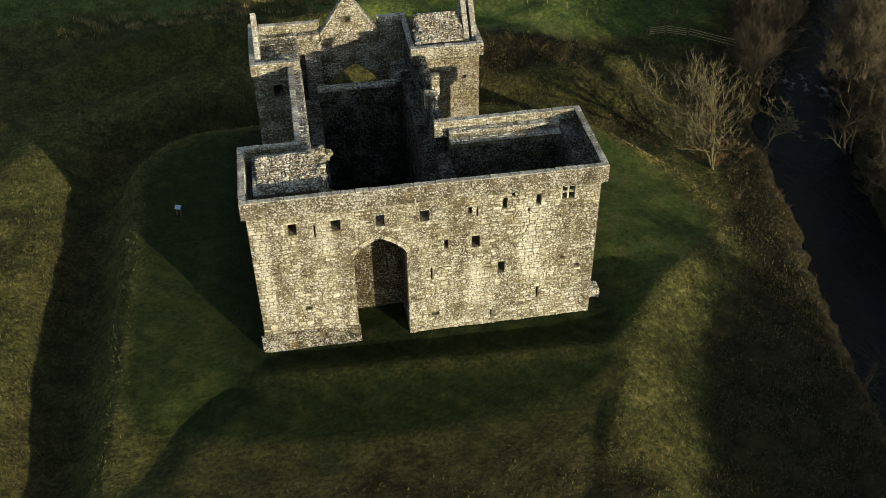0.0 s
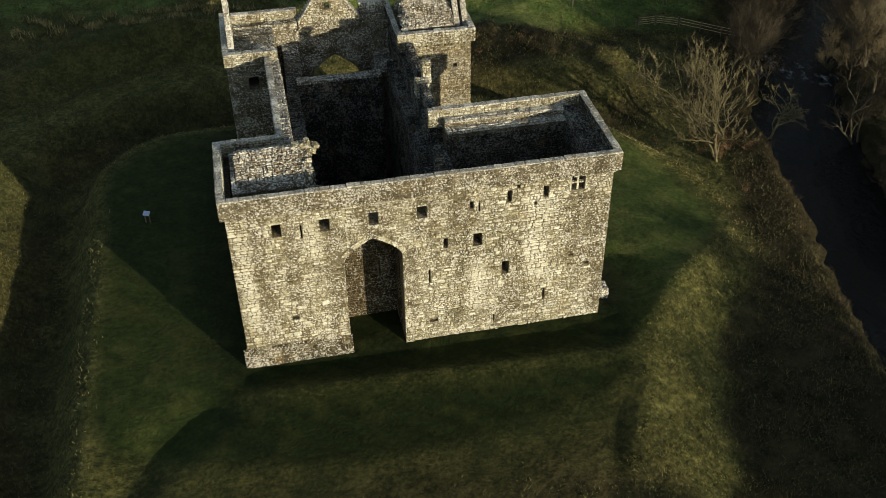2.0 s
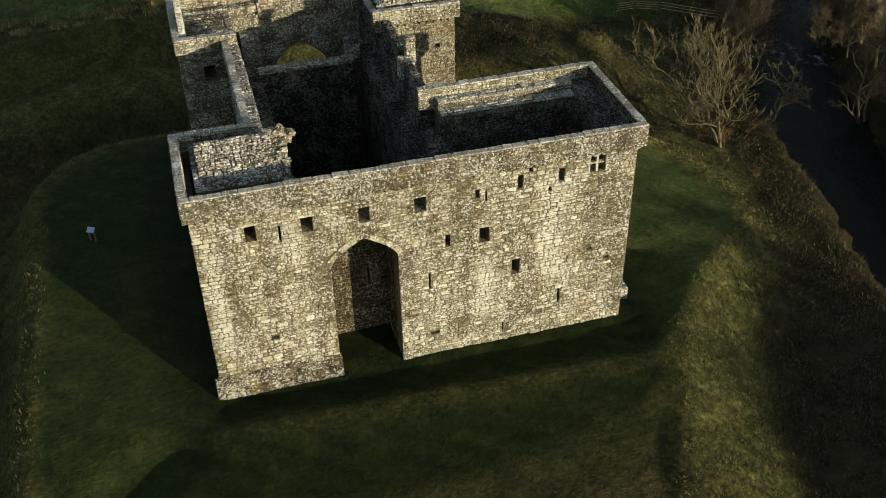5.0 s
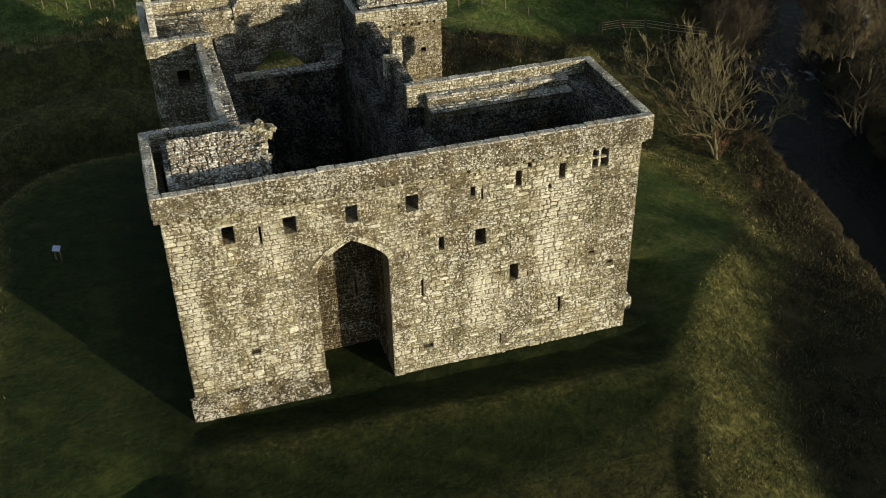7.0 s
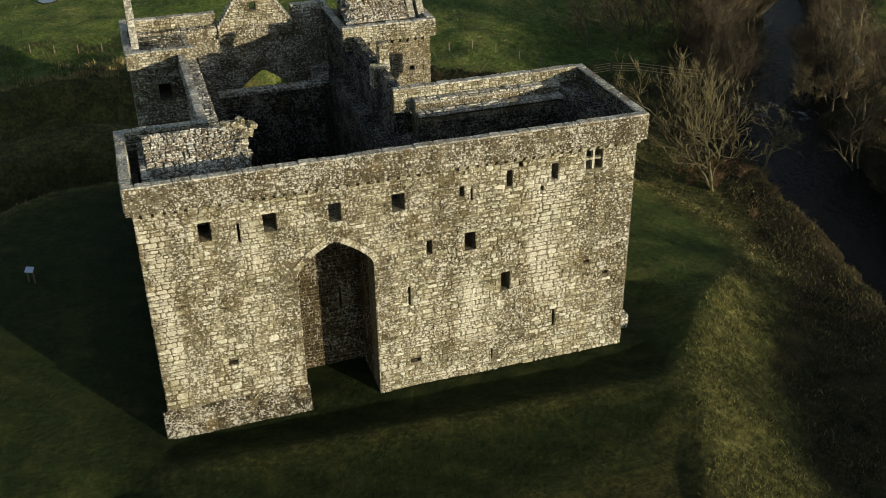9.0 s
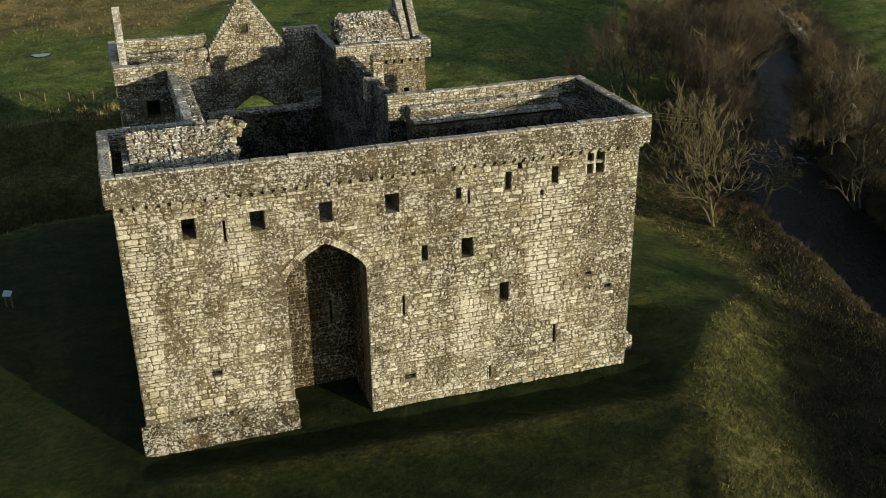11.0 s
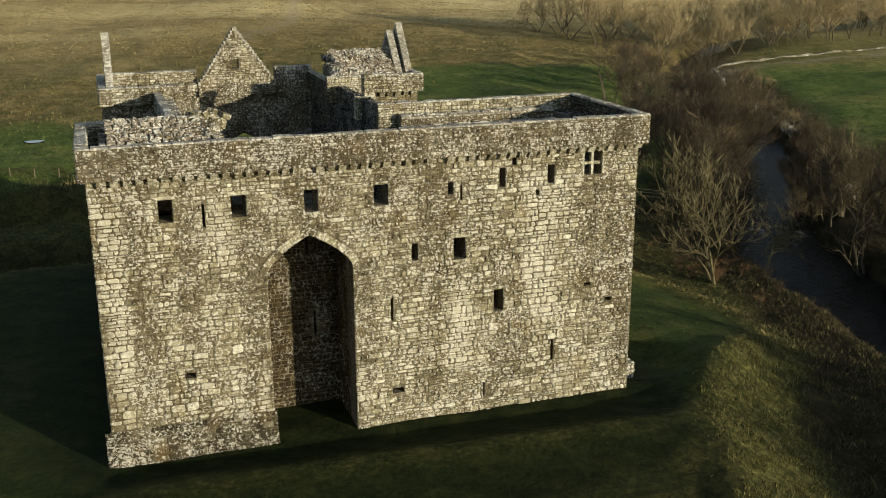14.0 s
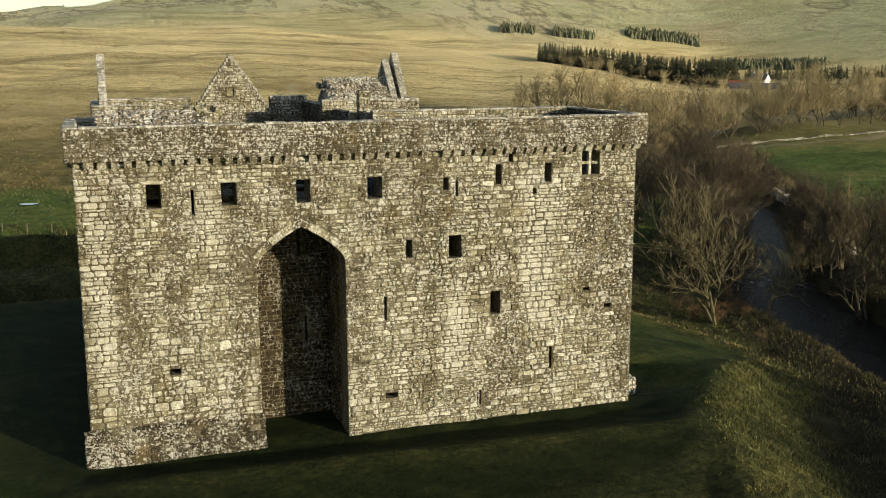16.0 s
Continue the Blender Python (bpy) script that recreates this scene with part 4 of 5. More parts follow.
def gable(name, plane, at, thick, y0, y1, foot, apex, seed, mat=MAT_STONE, label="", win=None):
    """A crow-stepped gable; plane 'x': it runs along x at y=at, plane 'y': along y at x=at."""
    def P(a, z, off):
        return Vector((a, at + off, z)) if plane == "x" else Vector((at + off, a, z))

    mid = (y0 + y1) / 2
    n = 17
    s, st = Solid(), Solid()
    ob = None
    holes = [win] if win else []
    for i in range(n * 2):
        a0, a1 = y0 + (y1 - y0) * i / (2 * n), y0 + (y1 - y0) * (i + 1) / (2 * n)
        h0 = foot + (apex - foot) * (1 - abs((a0 + a1) / 2 - mid) / (y1 - mid)) - 0.06
        q = [P(a0, 0, 0), P(a1, 0, 0), P(a1, 0, thick), P(a0, 0, thick)]
        if plane == "y":
            q = q[::-1]
        spans = [(foot, h0)]
        if win and win[0] < (a0 + a1) / 2 < win[1]:
            spans = [(foot, win[2]), (win[3], h0)]
        for z0, z1 in spans:
            if z1 > z0:
                s.prism([p + Z * z0 for p in q], [p + Z * z1 for p in q])
    ob = s.link(name, MAT_MORTAR, castle, label, True)

    def inside(a, b, w, h):
        c0, c1, t = y0 + a, y0 + a + w, foot + b + h
        if win and c0 < win[1] and c1 > win[0] and foot + b < win[3] and t > win[2]:
            return False
        return all(t < foot + (apex - foot) * (1 - abs(c - mid) / (y1 - mid)) + 0.03 for c in (c0, c1))

    if plane == "x":
        rubble(st, P(y0, foot, 0), X, Z, y1 - y0, apex - foot, seed, keep=inside, course=(0.12, 0.22), length=(0.14, 0.4))
        rubble(st, P(y1, foot, thick), -X, Z, y1 - y0, apex - foot, seed + 1, keep=inside, course=(0.12, 0.22), length=(0.14, 0.4))
    else:
        rubble(st, P(y0, foot, thick), Y, Z, y1 - y0, apex - foot, seed, keep=inside, course=(0.12, 0.22), length=(0.14, 0.4))
        rubble(st, P(y1, foot, 0), -Y, Z, y1 - y0, apex - foot, seed + 1, keep=inside, course=(0.12, 0.22), length=(0.14, 0.4))
    tagged(st.link("rubble_facing", mat, ob), kind="stuff")
    for i in range(n * 2):
        a0, a1 = y0 + (y1 - y0) * i / (2 * n), y0 + (y1 - y0) * (i + 1) / (2 * n)
        h0 = foot + (apex - foot) * (1 - abs((a0 + a1) / 2 - mid) / (y1 - mid)) - 0.06
        c = Solid()
        if plane == "y":
            e0, e1 = (foot + (apex - foot) * (1 - abs(a - mid) / (y1 - mid)) + front_rand.uniform(-0.015, 0.015) for a in (a0, a1))
            lo, hi = at - 0.03, at + thick + 0.03
            c.prism([(lo, a0, e0 - 0.3), (hi, a0, e0 - 0.3), (hi, a1, e1 - 0.3), (lo, a1, e1 - 0.3)], [(lo, a0, e0 + 0.03), (hi, a0, e0 + 0.03), (hi, a1, e1 + 0.03), (lo, a1, e1 + 0.03)])
            c.link("skew_stone", MAT_COPING, ob)
            continue
        p, q = P(a0 + 0.005, h0 - 0.1, -0.04), P(a1 - 0.005, h0 + 0.1, thick + 0.04)
        c.box(min(p.x, q.x), max(p.x, q.x), min(p.y, q.y), max(p.y, q.y), h0 - 0.14, h0 + 0.09)
        c.link("crow_step", MAT_COPING, ob)
    return ob


# north curtain wall with its walk
wall("curtain_wall", -8.4, -7.6, 6.104, 18.2, BASE, 12.95, 320, "Nst", MAT_GREY, "curtain wall topped by a flagged walk")
parapet((-8.62, 18.2), (-8.62, 6.504), 0.42, 12.4, 13.4, 330, "o", MAT_GREY)
wall("inner_wall", -7.596, -6.404, 6.104, 18.196, BASE, 9.9, 335, "st", MAT_SHADED, low=5.0)

# far tower on the same side
wall("tower_wall", -11.4, -7.65, 18.2, 25.0, BASE, 12.95, 340, "wNSt", MAT_BROWN, "tower wall with a square window", low=4.0, holes=[(-9.95, -9.2, 10.6, 11.6)])
parapet((-11.55, 17.95), (-7.6, 17.95), 0.45, 12.7, TOP, 350)
parapet((-11.55, 25.1), (-11.55, 18.404), 0.4, 12.7, TOP, 355)
gable("gable_wall", "y", -11.08, 0.36, 18.75, 24.0, 13.0, 16.45, 360, MAT_STONE, "slender crow-stepped gable standing free")

# far cross wall with its own arch and gable
EAST = (-2.95, 1.95, 7.9, 9.8)
es = Solid()
pierced(es, -7.646, 1.5, BASE, 13.0, 23.9, 25.0, [], EAST)
east_wall = es.link("cross_wall", MAT_MORTAR, castle, "far wall with a pointed arch, half in shadow", True)
es = Solid()


def east_keep(a, b, w, h):
    return not any((arch_z(-7.646 + q, EAST[0], EAST[1], EAST[2], EAST[3]) or -9) > 5.0 + b for q in (a, a + w))


rubble(es, (-7.646, 23.9, 5.0), X, Z, 9.146, 8.0, 370, keep=east_keep)
tagged(es.link("rubble_facing", MAT_BROWN, east_wall), kind="stuff")
wall("ledge", -10.7, -5.7, 23.4, 24.1, 12.6, 13.04, 375, "wt", MAT_BROWN)
parapet((-10.7, 24.2), (-5.62, 24.2), 0.45, 13.0, 13.85, 380)
gable("gable_wall", "x", 23.6, 0.6, -5.62, -0.78, 13.0, 16.5, 390, MAT_STONE, "crow-stepped gable with a small window", win=(-3.55, -3.0, 13.9, 14.42))
wall("wall_head", -5.62, -0.78, 23.604, 24.2, 12.2, 13.0, 394, "w", MAT_BROWN)
parapet((-0.76, 24.1), (1.6, 24.1), 0.5, 13.0, 13.9, 396, mat=MAT_GREY)
wall("wall_stub", -7.1, -5.8, 23.0, 23.896, BASE, 11.1, 400, "wst", MAT_GREY, low=6.0)

# tower with the slab roof
wall("tower_wall", 1.5, 7.0, 18.4, 25.0, BASE, 12.95, 410, "wSt", MAT_OCHRE, "tower wall with corbelled parapet", low=3.0, holes=[(5.6, 5.95, 10.5, 10.8)])
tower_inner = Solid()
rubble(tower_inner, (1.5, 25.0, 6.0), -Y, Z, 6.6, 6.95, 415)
tagged(tower_inner.link("inner_facing", MAT_SHADED, castle), kind="stuff")
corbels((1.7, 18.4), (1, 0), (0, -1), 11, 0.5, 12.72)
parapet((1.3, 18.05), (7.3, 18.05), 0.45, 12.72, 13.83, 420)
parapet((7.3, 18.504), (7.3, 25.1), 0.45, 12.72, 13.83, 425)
parapet((1.3, 25.1), (1.3, 18.504), 0.45, 12.72, 13.6, 428, mat=MAT_SHADED)
tower_roof = slab_roof("stone_roof", 2.35, 5.9, 18.95, 13.75, 21.6, 15.0, 24.0, 13.7, 430, "ruined stone slab roof behind a parapet")
ruin_edge(tower_roof, (2.3, 19.0, 13.8), (0, 2.6, 1.2), 2.8, 0.5, 431, MAT_GREY)
gable("gable_wall", "y", 6.62, 0.36, 18.85, 24.5, 13.0, 16.55, 440, MAT_STONE, "crow-stepped gable at the roof's end")
gable("gable_wall", "y", 6.0, 0.36, 18.85, 24.4, 13.0, 16.1, 445, MAT_GREY, "weathered inner gable")

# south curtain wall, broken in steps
wall("curtain_wall", 1.5, 2.45, 7.2, 18.4, BASE, 12.2, 450, "nSt", MAT_SHADED, "ruined curtain wall with broken top", low=8.0)
wall("curtain_wall_stub", 1.85, 2.4, 13.3, 17.9, 12.2, 13.2, 455, "nswet", MAT_SHADED)
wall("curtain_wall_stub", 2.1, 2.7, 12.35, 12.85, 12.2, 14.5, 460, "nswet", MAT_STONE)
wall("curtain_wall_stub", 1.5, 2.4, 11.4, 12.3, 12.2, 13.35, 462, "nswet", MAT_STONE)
wall("curtain_wall_stub", 1.7, 2.2, 8.0, 11.3, 12.2, 13.4, 465, "nswet", MAT_SHADED)
wall("inner_ledge", 0.75, 1.496, 4.0, 20.4, BASE, 10.5, 470, "nt", MAT_SHADED, low=4.0)
wall("inner_wall", -6.4, 0.2, 19.5, 20.3, BASE, 9.75, 475, "w", MAT_SHADED, low=5.0)
wall("wall_head", -6.4, 0.2, 19.48, 20.3, 9.754, 9.95, 476, "wt", MAT_GREY)
wall("inner_wall", 0.204, 1.496, 20.404, 23.896, BASE, 9.6, 478, "nt", MAT_GREY, low=6.0)

# wing with the open top
wall("wing_wall", 10.7, FRONT_R, 1.304, 7.2, BASE, 12.9, 480, "S", MAT_STONE, "outer wall of the open roofless wing")
wall("wing_wall", 2.454, 10.696, 6.1, 7.2, BASE, 12.3, 485, "E", MAT_BROWN)
wall("wing_wall", 1.4, 2.45, 1.304, 7.196, BASE, 11.2, 490, "st", MAT_SHADED, low=6.0)
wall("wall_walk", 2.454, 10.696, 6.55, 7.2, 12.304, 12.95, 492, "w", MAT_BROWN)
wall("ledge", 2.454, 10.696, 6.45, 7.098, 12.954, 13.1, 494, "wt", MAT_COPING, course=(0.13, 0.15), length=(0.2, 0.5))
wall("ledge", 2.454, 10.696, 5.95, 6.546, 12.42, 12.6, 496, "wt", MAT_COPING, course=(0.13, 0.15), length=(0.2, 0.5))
# Wing interior faced in stone coloured as dark as its shade.
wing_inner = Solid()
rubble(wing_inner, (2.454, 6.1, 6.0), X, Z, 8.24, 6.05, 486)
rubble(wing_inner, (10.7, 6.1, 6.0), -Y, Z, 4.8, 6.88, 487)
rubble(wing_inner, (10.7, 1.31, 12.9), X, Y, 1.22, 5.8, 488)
tagged(wing_inner.link("inner_facing", MAT_SHADED, castle), kind="stuff")
parapet((12.4, 0.094), (12.4, 7.55), 0.45, CORBEL_Z, TOP, 500, inner=MAT_SHADED)
parapet((11.946, 7.55), (1.45, 7.55), 0.45, CORBEL_Z, TOP, 505)
corbels((FRONT_R, 0.3), (0, 1), (1, 0), 15, 0.485, CORBEL_Z)

# mullioned window of four lights in the front
cross_window = tagged(new("window"), "four-light stone window with cross mullion")
cross_window.parent = castle
x0, x1, z0, z1 = CROSS[0]
for name, q in (("mullion", ((x0 + x1) / 2 - 0.06, (x0 + x1) / 2 + 0.06, z0, z1)), ("transom", (x0 + 0.0, (x0 + x1) / 2 - 0.064, 11.48, 11.6)), ("transom", ((x0 + x1) / 2 + 0.064, x1, 11.48, 11.6))):
    Solid().box(q[0], q[1], 0.06, 0.26, q[2], q[3]).link(name, MAT_STONE, cross_window)
for cx in ((x0 + x1) / 2 - 0.215 - 0.03, (x0 + x1) / 2 + 0.215 + 0.03):
    for side in (-1, 1):
        s = Solid()
        for i in range(5):
            a, b = i * 18, (i + 1) * 18
            pa = (cx + side * 0.185 * math.cos(radians(a)), z1 - 0.185 + 0.185 * math.sin(radians(a)))
            pb = (cx + side * 0.185 * math.cos(radians(b)), z1 - 0.185 + 0.185 * math.sin(radians(b)))
            q = [(pa[0], pa[1]), (pb[0], pb[1]), (pb[0], z1), (pa[0], z1)]
            s.prism([(px, 0.06, pz) for px, pz in q], [(px, 0.22, pz) for px, pz in q])
        s.link("arch_head", MAT_STONE, cross_window)
for a, b in ((x0 - 0.14, x0 - 0.005), (x1 + 0.005, x1 + 0.14)):
    s = Solid()
    s.stone(Vector((a, 0, z0)), X, Z, -Y, b - a, z1 - z0 + 0.05, 0.05, front_rand, 0.004)
    s.link("jamb", MAT_STONE, cross_window)

# fallen stub of a buttress at the corner
stub = wall("garderobe_base", FRONT_R + 0.004, 13.45, 1.75, 2.75, BASE, 0.42, 520, "wset", MAT_GREY, "low stone stub at the wall foot")

# ---- the front's single stones ----
for k in range(10):
    s = Solid()
    s.stone(Vector((0, 0, 0)), X, Z, -Y, 1.0, 1.0, 1.0, random.Random(800 + k), 0.03)
    ob = s.link("stone", MAT_FRONT)
    stone_shapes.append(ob.data)
    bpy.data.objects.remove(ob)
for me in stone_shapes:
    for v in me.vertices:
        if v.co.y < -0.6:
            v.co.x = 0.5 + (v.co.x - 0.5) * 0.9
            v.co.z = 0.5 + (v.co.z - 0.5) * 0.86
for x, z, w, h, proud in free_stones:
    ob = new("stone", front_rand.choice(stone_shapes))
    ob.parent = front_wall
    ob.location, ob.scale = (x, 0, z), (w, proud, h)

# ---- trees and shrubs ----
MAT_SEDGE = plain("rusty_dry_stems", (0.17, 0.095, 0.04), 0.9, 0, 0.5, 1.5)
def tube(s, a, b, ra, rb, sides):
    """A tapered stick from a to b."""
    way = (b - a)
    if way.length < 1e-4:
        return
    side = way.orthogonal().normalized()
    other = way.normalized().cross(side)
    k = len(s.v)
    for p, r in ((a, ra), (b, rb)):
        for i in range(sides):
            g = 2 * math.pi * i / sides
            s.v.append(tuple(p + (side * math.cos(g) + other * math.sin(g)) * r))
    s.f += [(k + i, k + (i + 1) % sides, k + sides + (i + 1) % sides, k + sides + i) for i in range(sides)]


def twig(s, a, b, r):
    """A fine twig: one thin three-sided spike."""
    way = b - a
    side = way.orthogonal().normalized()
    other = way.normalized().cross(side)
    k = len(s.v)
    for g in (0, 2.094, 4.189):
        s.v.append(tuple(a + (side * math.cos(g) + other * math.sin(g)) * r))
    s.v.append(tuple(b))
    s.f += [(k, k + 1, k + 3), (k + 1, k + 2, k + 3), (k + 2, k, k + 3)]


def grow(wood, crown, p, way, length, radius, level, r, spread, kids, gnarl=0.22):
    """One limb with its side shoots."""
    segs = (5, 3, 2, 1, 1)[level]
    pts, d = [p], way.normalized()
    for i in range(segs):
        d = (d + Vector((r.gauss(0, gnarl), r.gauss(0, gnarl), r.gauss(0.03, 0.6 * gnarl) if level else 0.05))).normalized()
        pts.append(pts[-1] + d * length / segs)
    if level == 3:
        twig(crown, pts[0], pts[1], radius)
    elif level == 4:
        k, w = len(crown.v), (pts[1] - pts[0]).orthogonal().normalized() * radius * 2.0
        crown.v += [tuple(pts[0] - w), tuple(pts[0] + w), tuple(pts[1])]
        crown.f.append((k, k + 1, k + 2))
    else:
        tgt = wood if level < 2 else crown
        for i in range(segs):
            tube(tgt, pts[i], pts[i + 1], radius * (1 - 0.75 * i / segs), radius * (1 - 0.75 * (i + 1) / segs), (6, 4, 3)[level])
    if level >= 4:
        return
    n = kids[level]
    for i in range(n):
        f = r.uniform(0.3, 1.0) if level else r.uniform(0.25, 1.0)
        q = f * segs
        k = min(int(q), segs - 1)
        at = pts[k].lerp(pts[k + 1], q - k)
        out = Vector((r.gauss(0, 1), r.gauss(0, 1), r.gauss(0.45, 0.5))).normalized()
        nd = (d * (1 - spread) + out * spread).normalized()
        grow(wood, crown, at, nd, length * r.uniform(0.42, 0.68), radius * (0.42 if 0.21 < gnarl < 0.28 else 0.55), level + 1, r, spread, kids, gnarl)


def make_tree(seed, height, stems, kids, spread, bark, twigs, label, category="tree", name="tree", thick=0.017, tilt=0.28, gnarl=0.22):
    r = random.Random(seed)
    wood, crown, woods = Solid(), Solid(), []
    for i in range(stems):
        lean = Vector((r.gauss(0, tilt), r.gauss(0, tilt), 1)) if stems > 1 else Vector((r.gauss(0, 0.07), r.gauss(0, 0.07), 1))
        grow(wood, crown, Vector((r.gauss(0, 0.2) * (stems > 1), r.gauss(0, 0.2) * (stems > 1), -0.3)), lean, height * r.uniform(0.55, 0.7), height * thick, 0, r, spread, kids, gnarl)
        if stems > 1:
            woods.append(wood)
            wood = Solid()
    t = thing(name, label, category)
    for w in woods:
        w.link("stem", bark, t)
    if stems == 1:
        wood.link("trunk", bark, t)
    crown.link("crown", twigs, t)
    return t


BARE = "bare winter tree with brown twiggy crown by the river"
PROTOS = [
    make_tree(1, 10.5, 1, (10, 6, 7, 5), 0.5, MAT_BARK, MAT_TWIG, BARE),
    make_tree(2, 10.0, 3, (5, 5, 6, 5), 0.48, MAT_BARK, MAT_TWIG, BARE, tilt=0.2),
    make_tree(3, 12.0, 1, (11, 6, 7, 5), 0.46, MAT_BARK, MAT_TWIG, BARE),
    make_tree(4, 9.5, 2, (7, 6, 6, 5), 0.52, MAT_BARK, MAT_TWIG_PALE, "bare winter tree with pale sunlit twigs", tilt=0.2),
]
FAR = [
    make_tree(5, 10.0, 1, (9, 6, 6, 5), 0.5, MAT_BARK, MAT_TWIG_GOLD, "bare winter tree in a roadside belt", thick=0.013, gnarl=0.2),
    make_tree(6, 9.0, 2, (5, 6, 6, 4), 0.5, MAT_BARK, MAT_TWIG_GOLD, "bare winter tree in a roadside belt", thick=0.013, gnarl=0.2),
]
THICKET = [make_tree(7, 4.5, 3, (4, 5, 4, 4), 0.5, MAT_BRUSH, MAT_BRUSH, "dark leafless thicket on the bank", tilt=0.2), make_tree(8, 3.6, 2, (5, 5, 4, 4), 0.52, MAT_BRUSH, MAT_BRUSH, "dark leafless thicket on the bank", tilt=0.2)]
SHRUBS = [
    make_tree(11, 2.6, 5, (4, 4, 3, 2), 0.55, MAT_BRUSH, MAT_BRUSH, "leafless brown shrub on the river bank", "shrub", "shrub", 0.012),
    make_tree(12, 1.9, 6, (4, 3, 3, 2), 0.6, MAT_BRUSH, MAT_TWIG, "tangled dry shrub on the bank", "shrub", "shrub", 0.012),
]
DRY = [make_tree(13, 2.0, 6, (4, 4, 3, 2), 0.62, MAT_BRUSH, MAT_SEDGE, "dry rust-brown shrub under the bare tree", "shrub", "shrub", 0.012)]
lone = make_tree(31, 10.6, 4, (6, 5, 4, 4), 0.4, MAT_MOSSY, MAT_MOSSY, "many-stemmed bare tree on the slope above the river", thick=0.0145, tilt=0.1, gnarl=0.29)
lone.matrix_basis = pose(30.2, 20.2, ground_z(30.2, 20.2), 0, 0, 150)
leaning = make_tree(27, 7.5, 1, (6, 5, 4, 4), 0.6, MAT_MOSSY, MAT_MOSSY, "bare tree leaning out over the river", gnarl=0.38)
leaning.matrix_basis = pose(37.0, 23.5, ground_z(37.0, 23.5), 0, 35, -20)

plant = random.Random(5)
used = {}


def plant_tree(proto, x, y, scale, group):
    m = pose(x, y, ground_z(x, y) - 0.1, 0, 0, plant.uniform(0, 360)) @ Matrix.Diagonal((scale, scale, scale * plant.uniform(0.9, 1.1), 1))
    if proto not in used:
        used[proto] = True
        proto.matrix_basis = m
        tagged(proto, group=group)
        return
    c = copy_thing(proto, m)
    c.scale = m.to_scale()
    tagged(c, group=group)


def on_river(s):
    """A point at the arc share s of the river's near course, and its right-hand normal."""
    pts = [Vector(p) for p in RIVER]
    k = min(int(s), len(pts) - 2)
    a, b = pts[k], pts[k + 1]
    w = (b - a).normalized()
    return a.lerp(b, s - k), Vector((w.y, -w.x))


def joined_wood(name, protos, spots, label):
    """A far stand of trees as one crowded mesh: (x, y, scale) each."""
    vs, fs, k, mats, slots = [], [], 0, [], []
    for x, y, s in spots:
        z, g = ground_z(x, y), plant.uniform(0, 6.283)
        for child in plant.choice(protos).children:
            me = child.data
            co = np.empty(len(me.vertices) * 3, dtype=np.float32)
            me.vertices.foreach_get("co", co)
            co = co.reshape(-1, 3) * s
            vs.append(np.stack([co[:, 0] * math.cos(g) - co[:, 1] * math.sin(g) + x, co[:, 0] * math.sin(g) + co[:, 1] * math.cos(g) + y, co[:, 2] + z], -1))
            if me.materials[0] not in mats:
                mats.append(me.materials[0])
            for p in me.polygons:
                fs.append(tuple(k + q for q in p.vertices))
                slots.append(mats.index(me.materials[0]))
            k += len(co)
    ob = link_mesh(name, np.concatenate(vs).tolist(), fs, mats[0])
    for m in mats[1:]:
        ob.data.materials.append(m)
    ob.data.polygons.foreach_set("material_index", slots)
    return tagged(ob, label, "wood", kind="stuff")


for i in range(30):
    p, side = on_river(plant.uniform(3.7, 6.9))
    c = p + side * plant.uniform(4.4, 10.5) * (1.0 if plant.random() < 0.75 else 1.6)
    plant_tree(plant.choice(PROTOS), c.x, c.y, plant.uniform(0.55, 0.85), "trees along the river")
for i in range(44):
    p, side = on_river(plant.uniform(6.5, 10.4))
    c = p - side * plant.uniform(2.6, 7.5)
    plant_tree(plant.choice(PROTOS), c.x, c.y, plant.uniform(0.55, 0.9), "trees along the river")
for i in range(64):
    p, side = on_river(plant.uniform(6.7, 13.4))
    c = p - side * plant.uniform(3.5, 19.0)
    if c.y > 44:
        plant_tree(plant.choice(PROTOS), c.x, c.y, plant.uniform(0.5, 0.85), "trees along the river")
for i in range(20):
    p, side = on_river(plant.uniform(6.0, 12.6))
    c = p + side * plant.uniform(2.8, 5.0)
    plant_tree(plant.choice(PROTOS), c.x, c.y, plant.uniform(0.35, 0.6), "trees along the river")
for i in range(22):
    p, side = on_river(plant.uniform(5.4, 7.6))
    c = p - side * plant.uniform(3.0, 7.0)
    plant_tree(plant.choice(PROTOS[:3]), c.x, c.y, plant.uniform(0.45, 0.7), "trees along the river")
for i in range(12):
    p, side = on_river(plant.uniform(6.6, 9.0))
    c = p + side * plant.uniform(2.8, 5.0)
    plant_tree(plant.choice(PROTOS[:3]), c.x, c.y, plant.uniform(0.4, 0.6), "trees along the river")
belt = []
for i in range(170):
    x = plant.uniform(92, 330)
    belt.append((x, 154 + (x - 95) * 0.2 + plant.uniform(0, 42), plant.uniform(0.95, 1.55)))
joined_wood("roadside_wood", FAR, belt, "belt of bare winter trees along the road")
# Unseen trees across the river, added to shade the lower bank.
for i in range(30):
    p, side = on_river(plant.uniform(0.7, 1.8))
    c = p + side * plant.uniform(3.6, 9.0)
    plant_tree(plant.choice(PROTOS[:3]), c.x, c.y, plant.uniform(0.5, 0.75), "trees along the river")
# A few more out of view, added for their long shadows.
for i in range(7):
    p, side = on_river(plant.uniform(0.3, 1.3))
    c = p + side * plant.uniform(13.0, 22.0)
    plant_tree(plant.choice(PROTOS[:3]), c.x, c.y, plant.uniform(0.6, 0.85), "trees along the river")
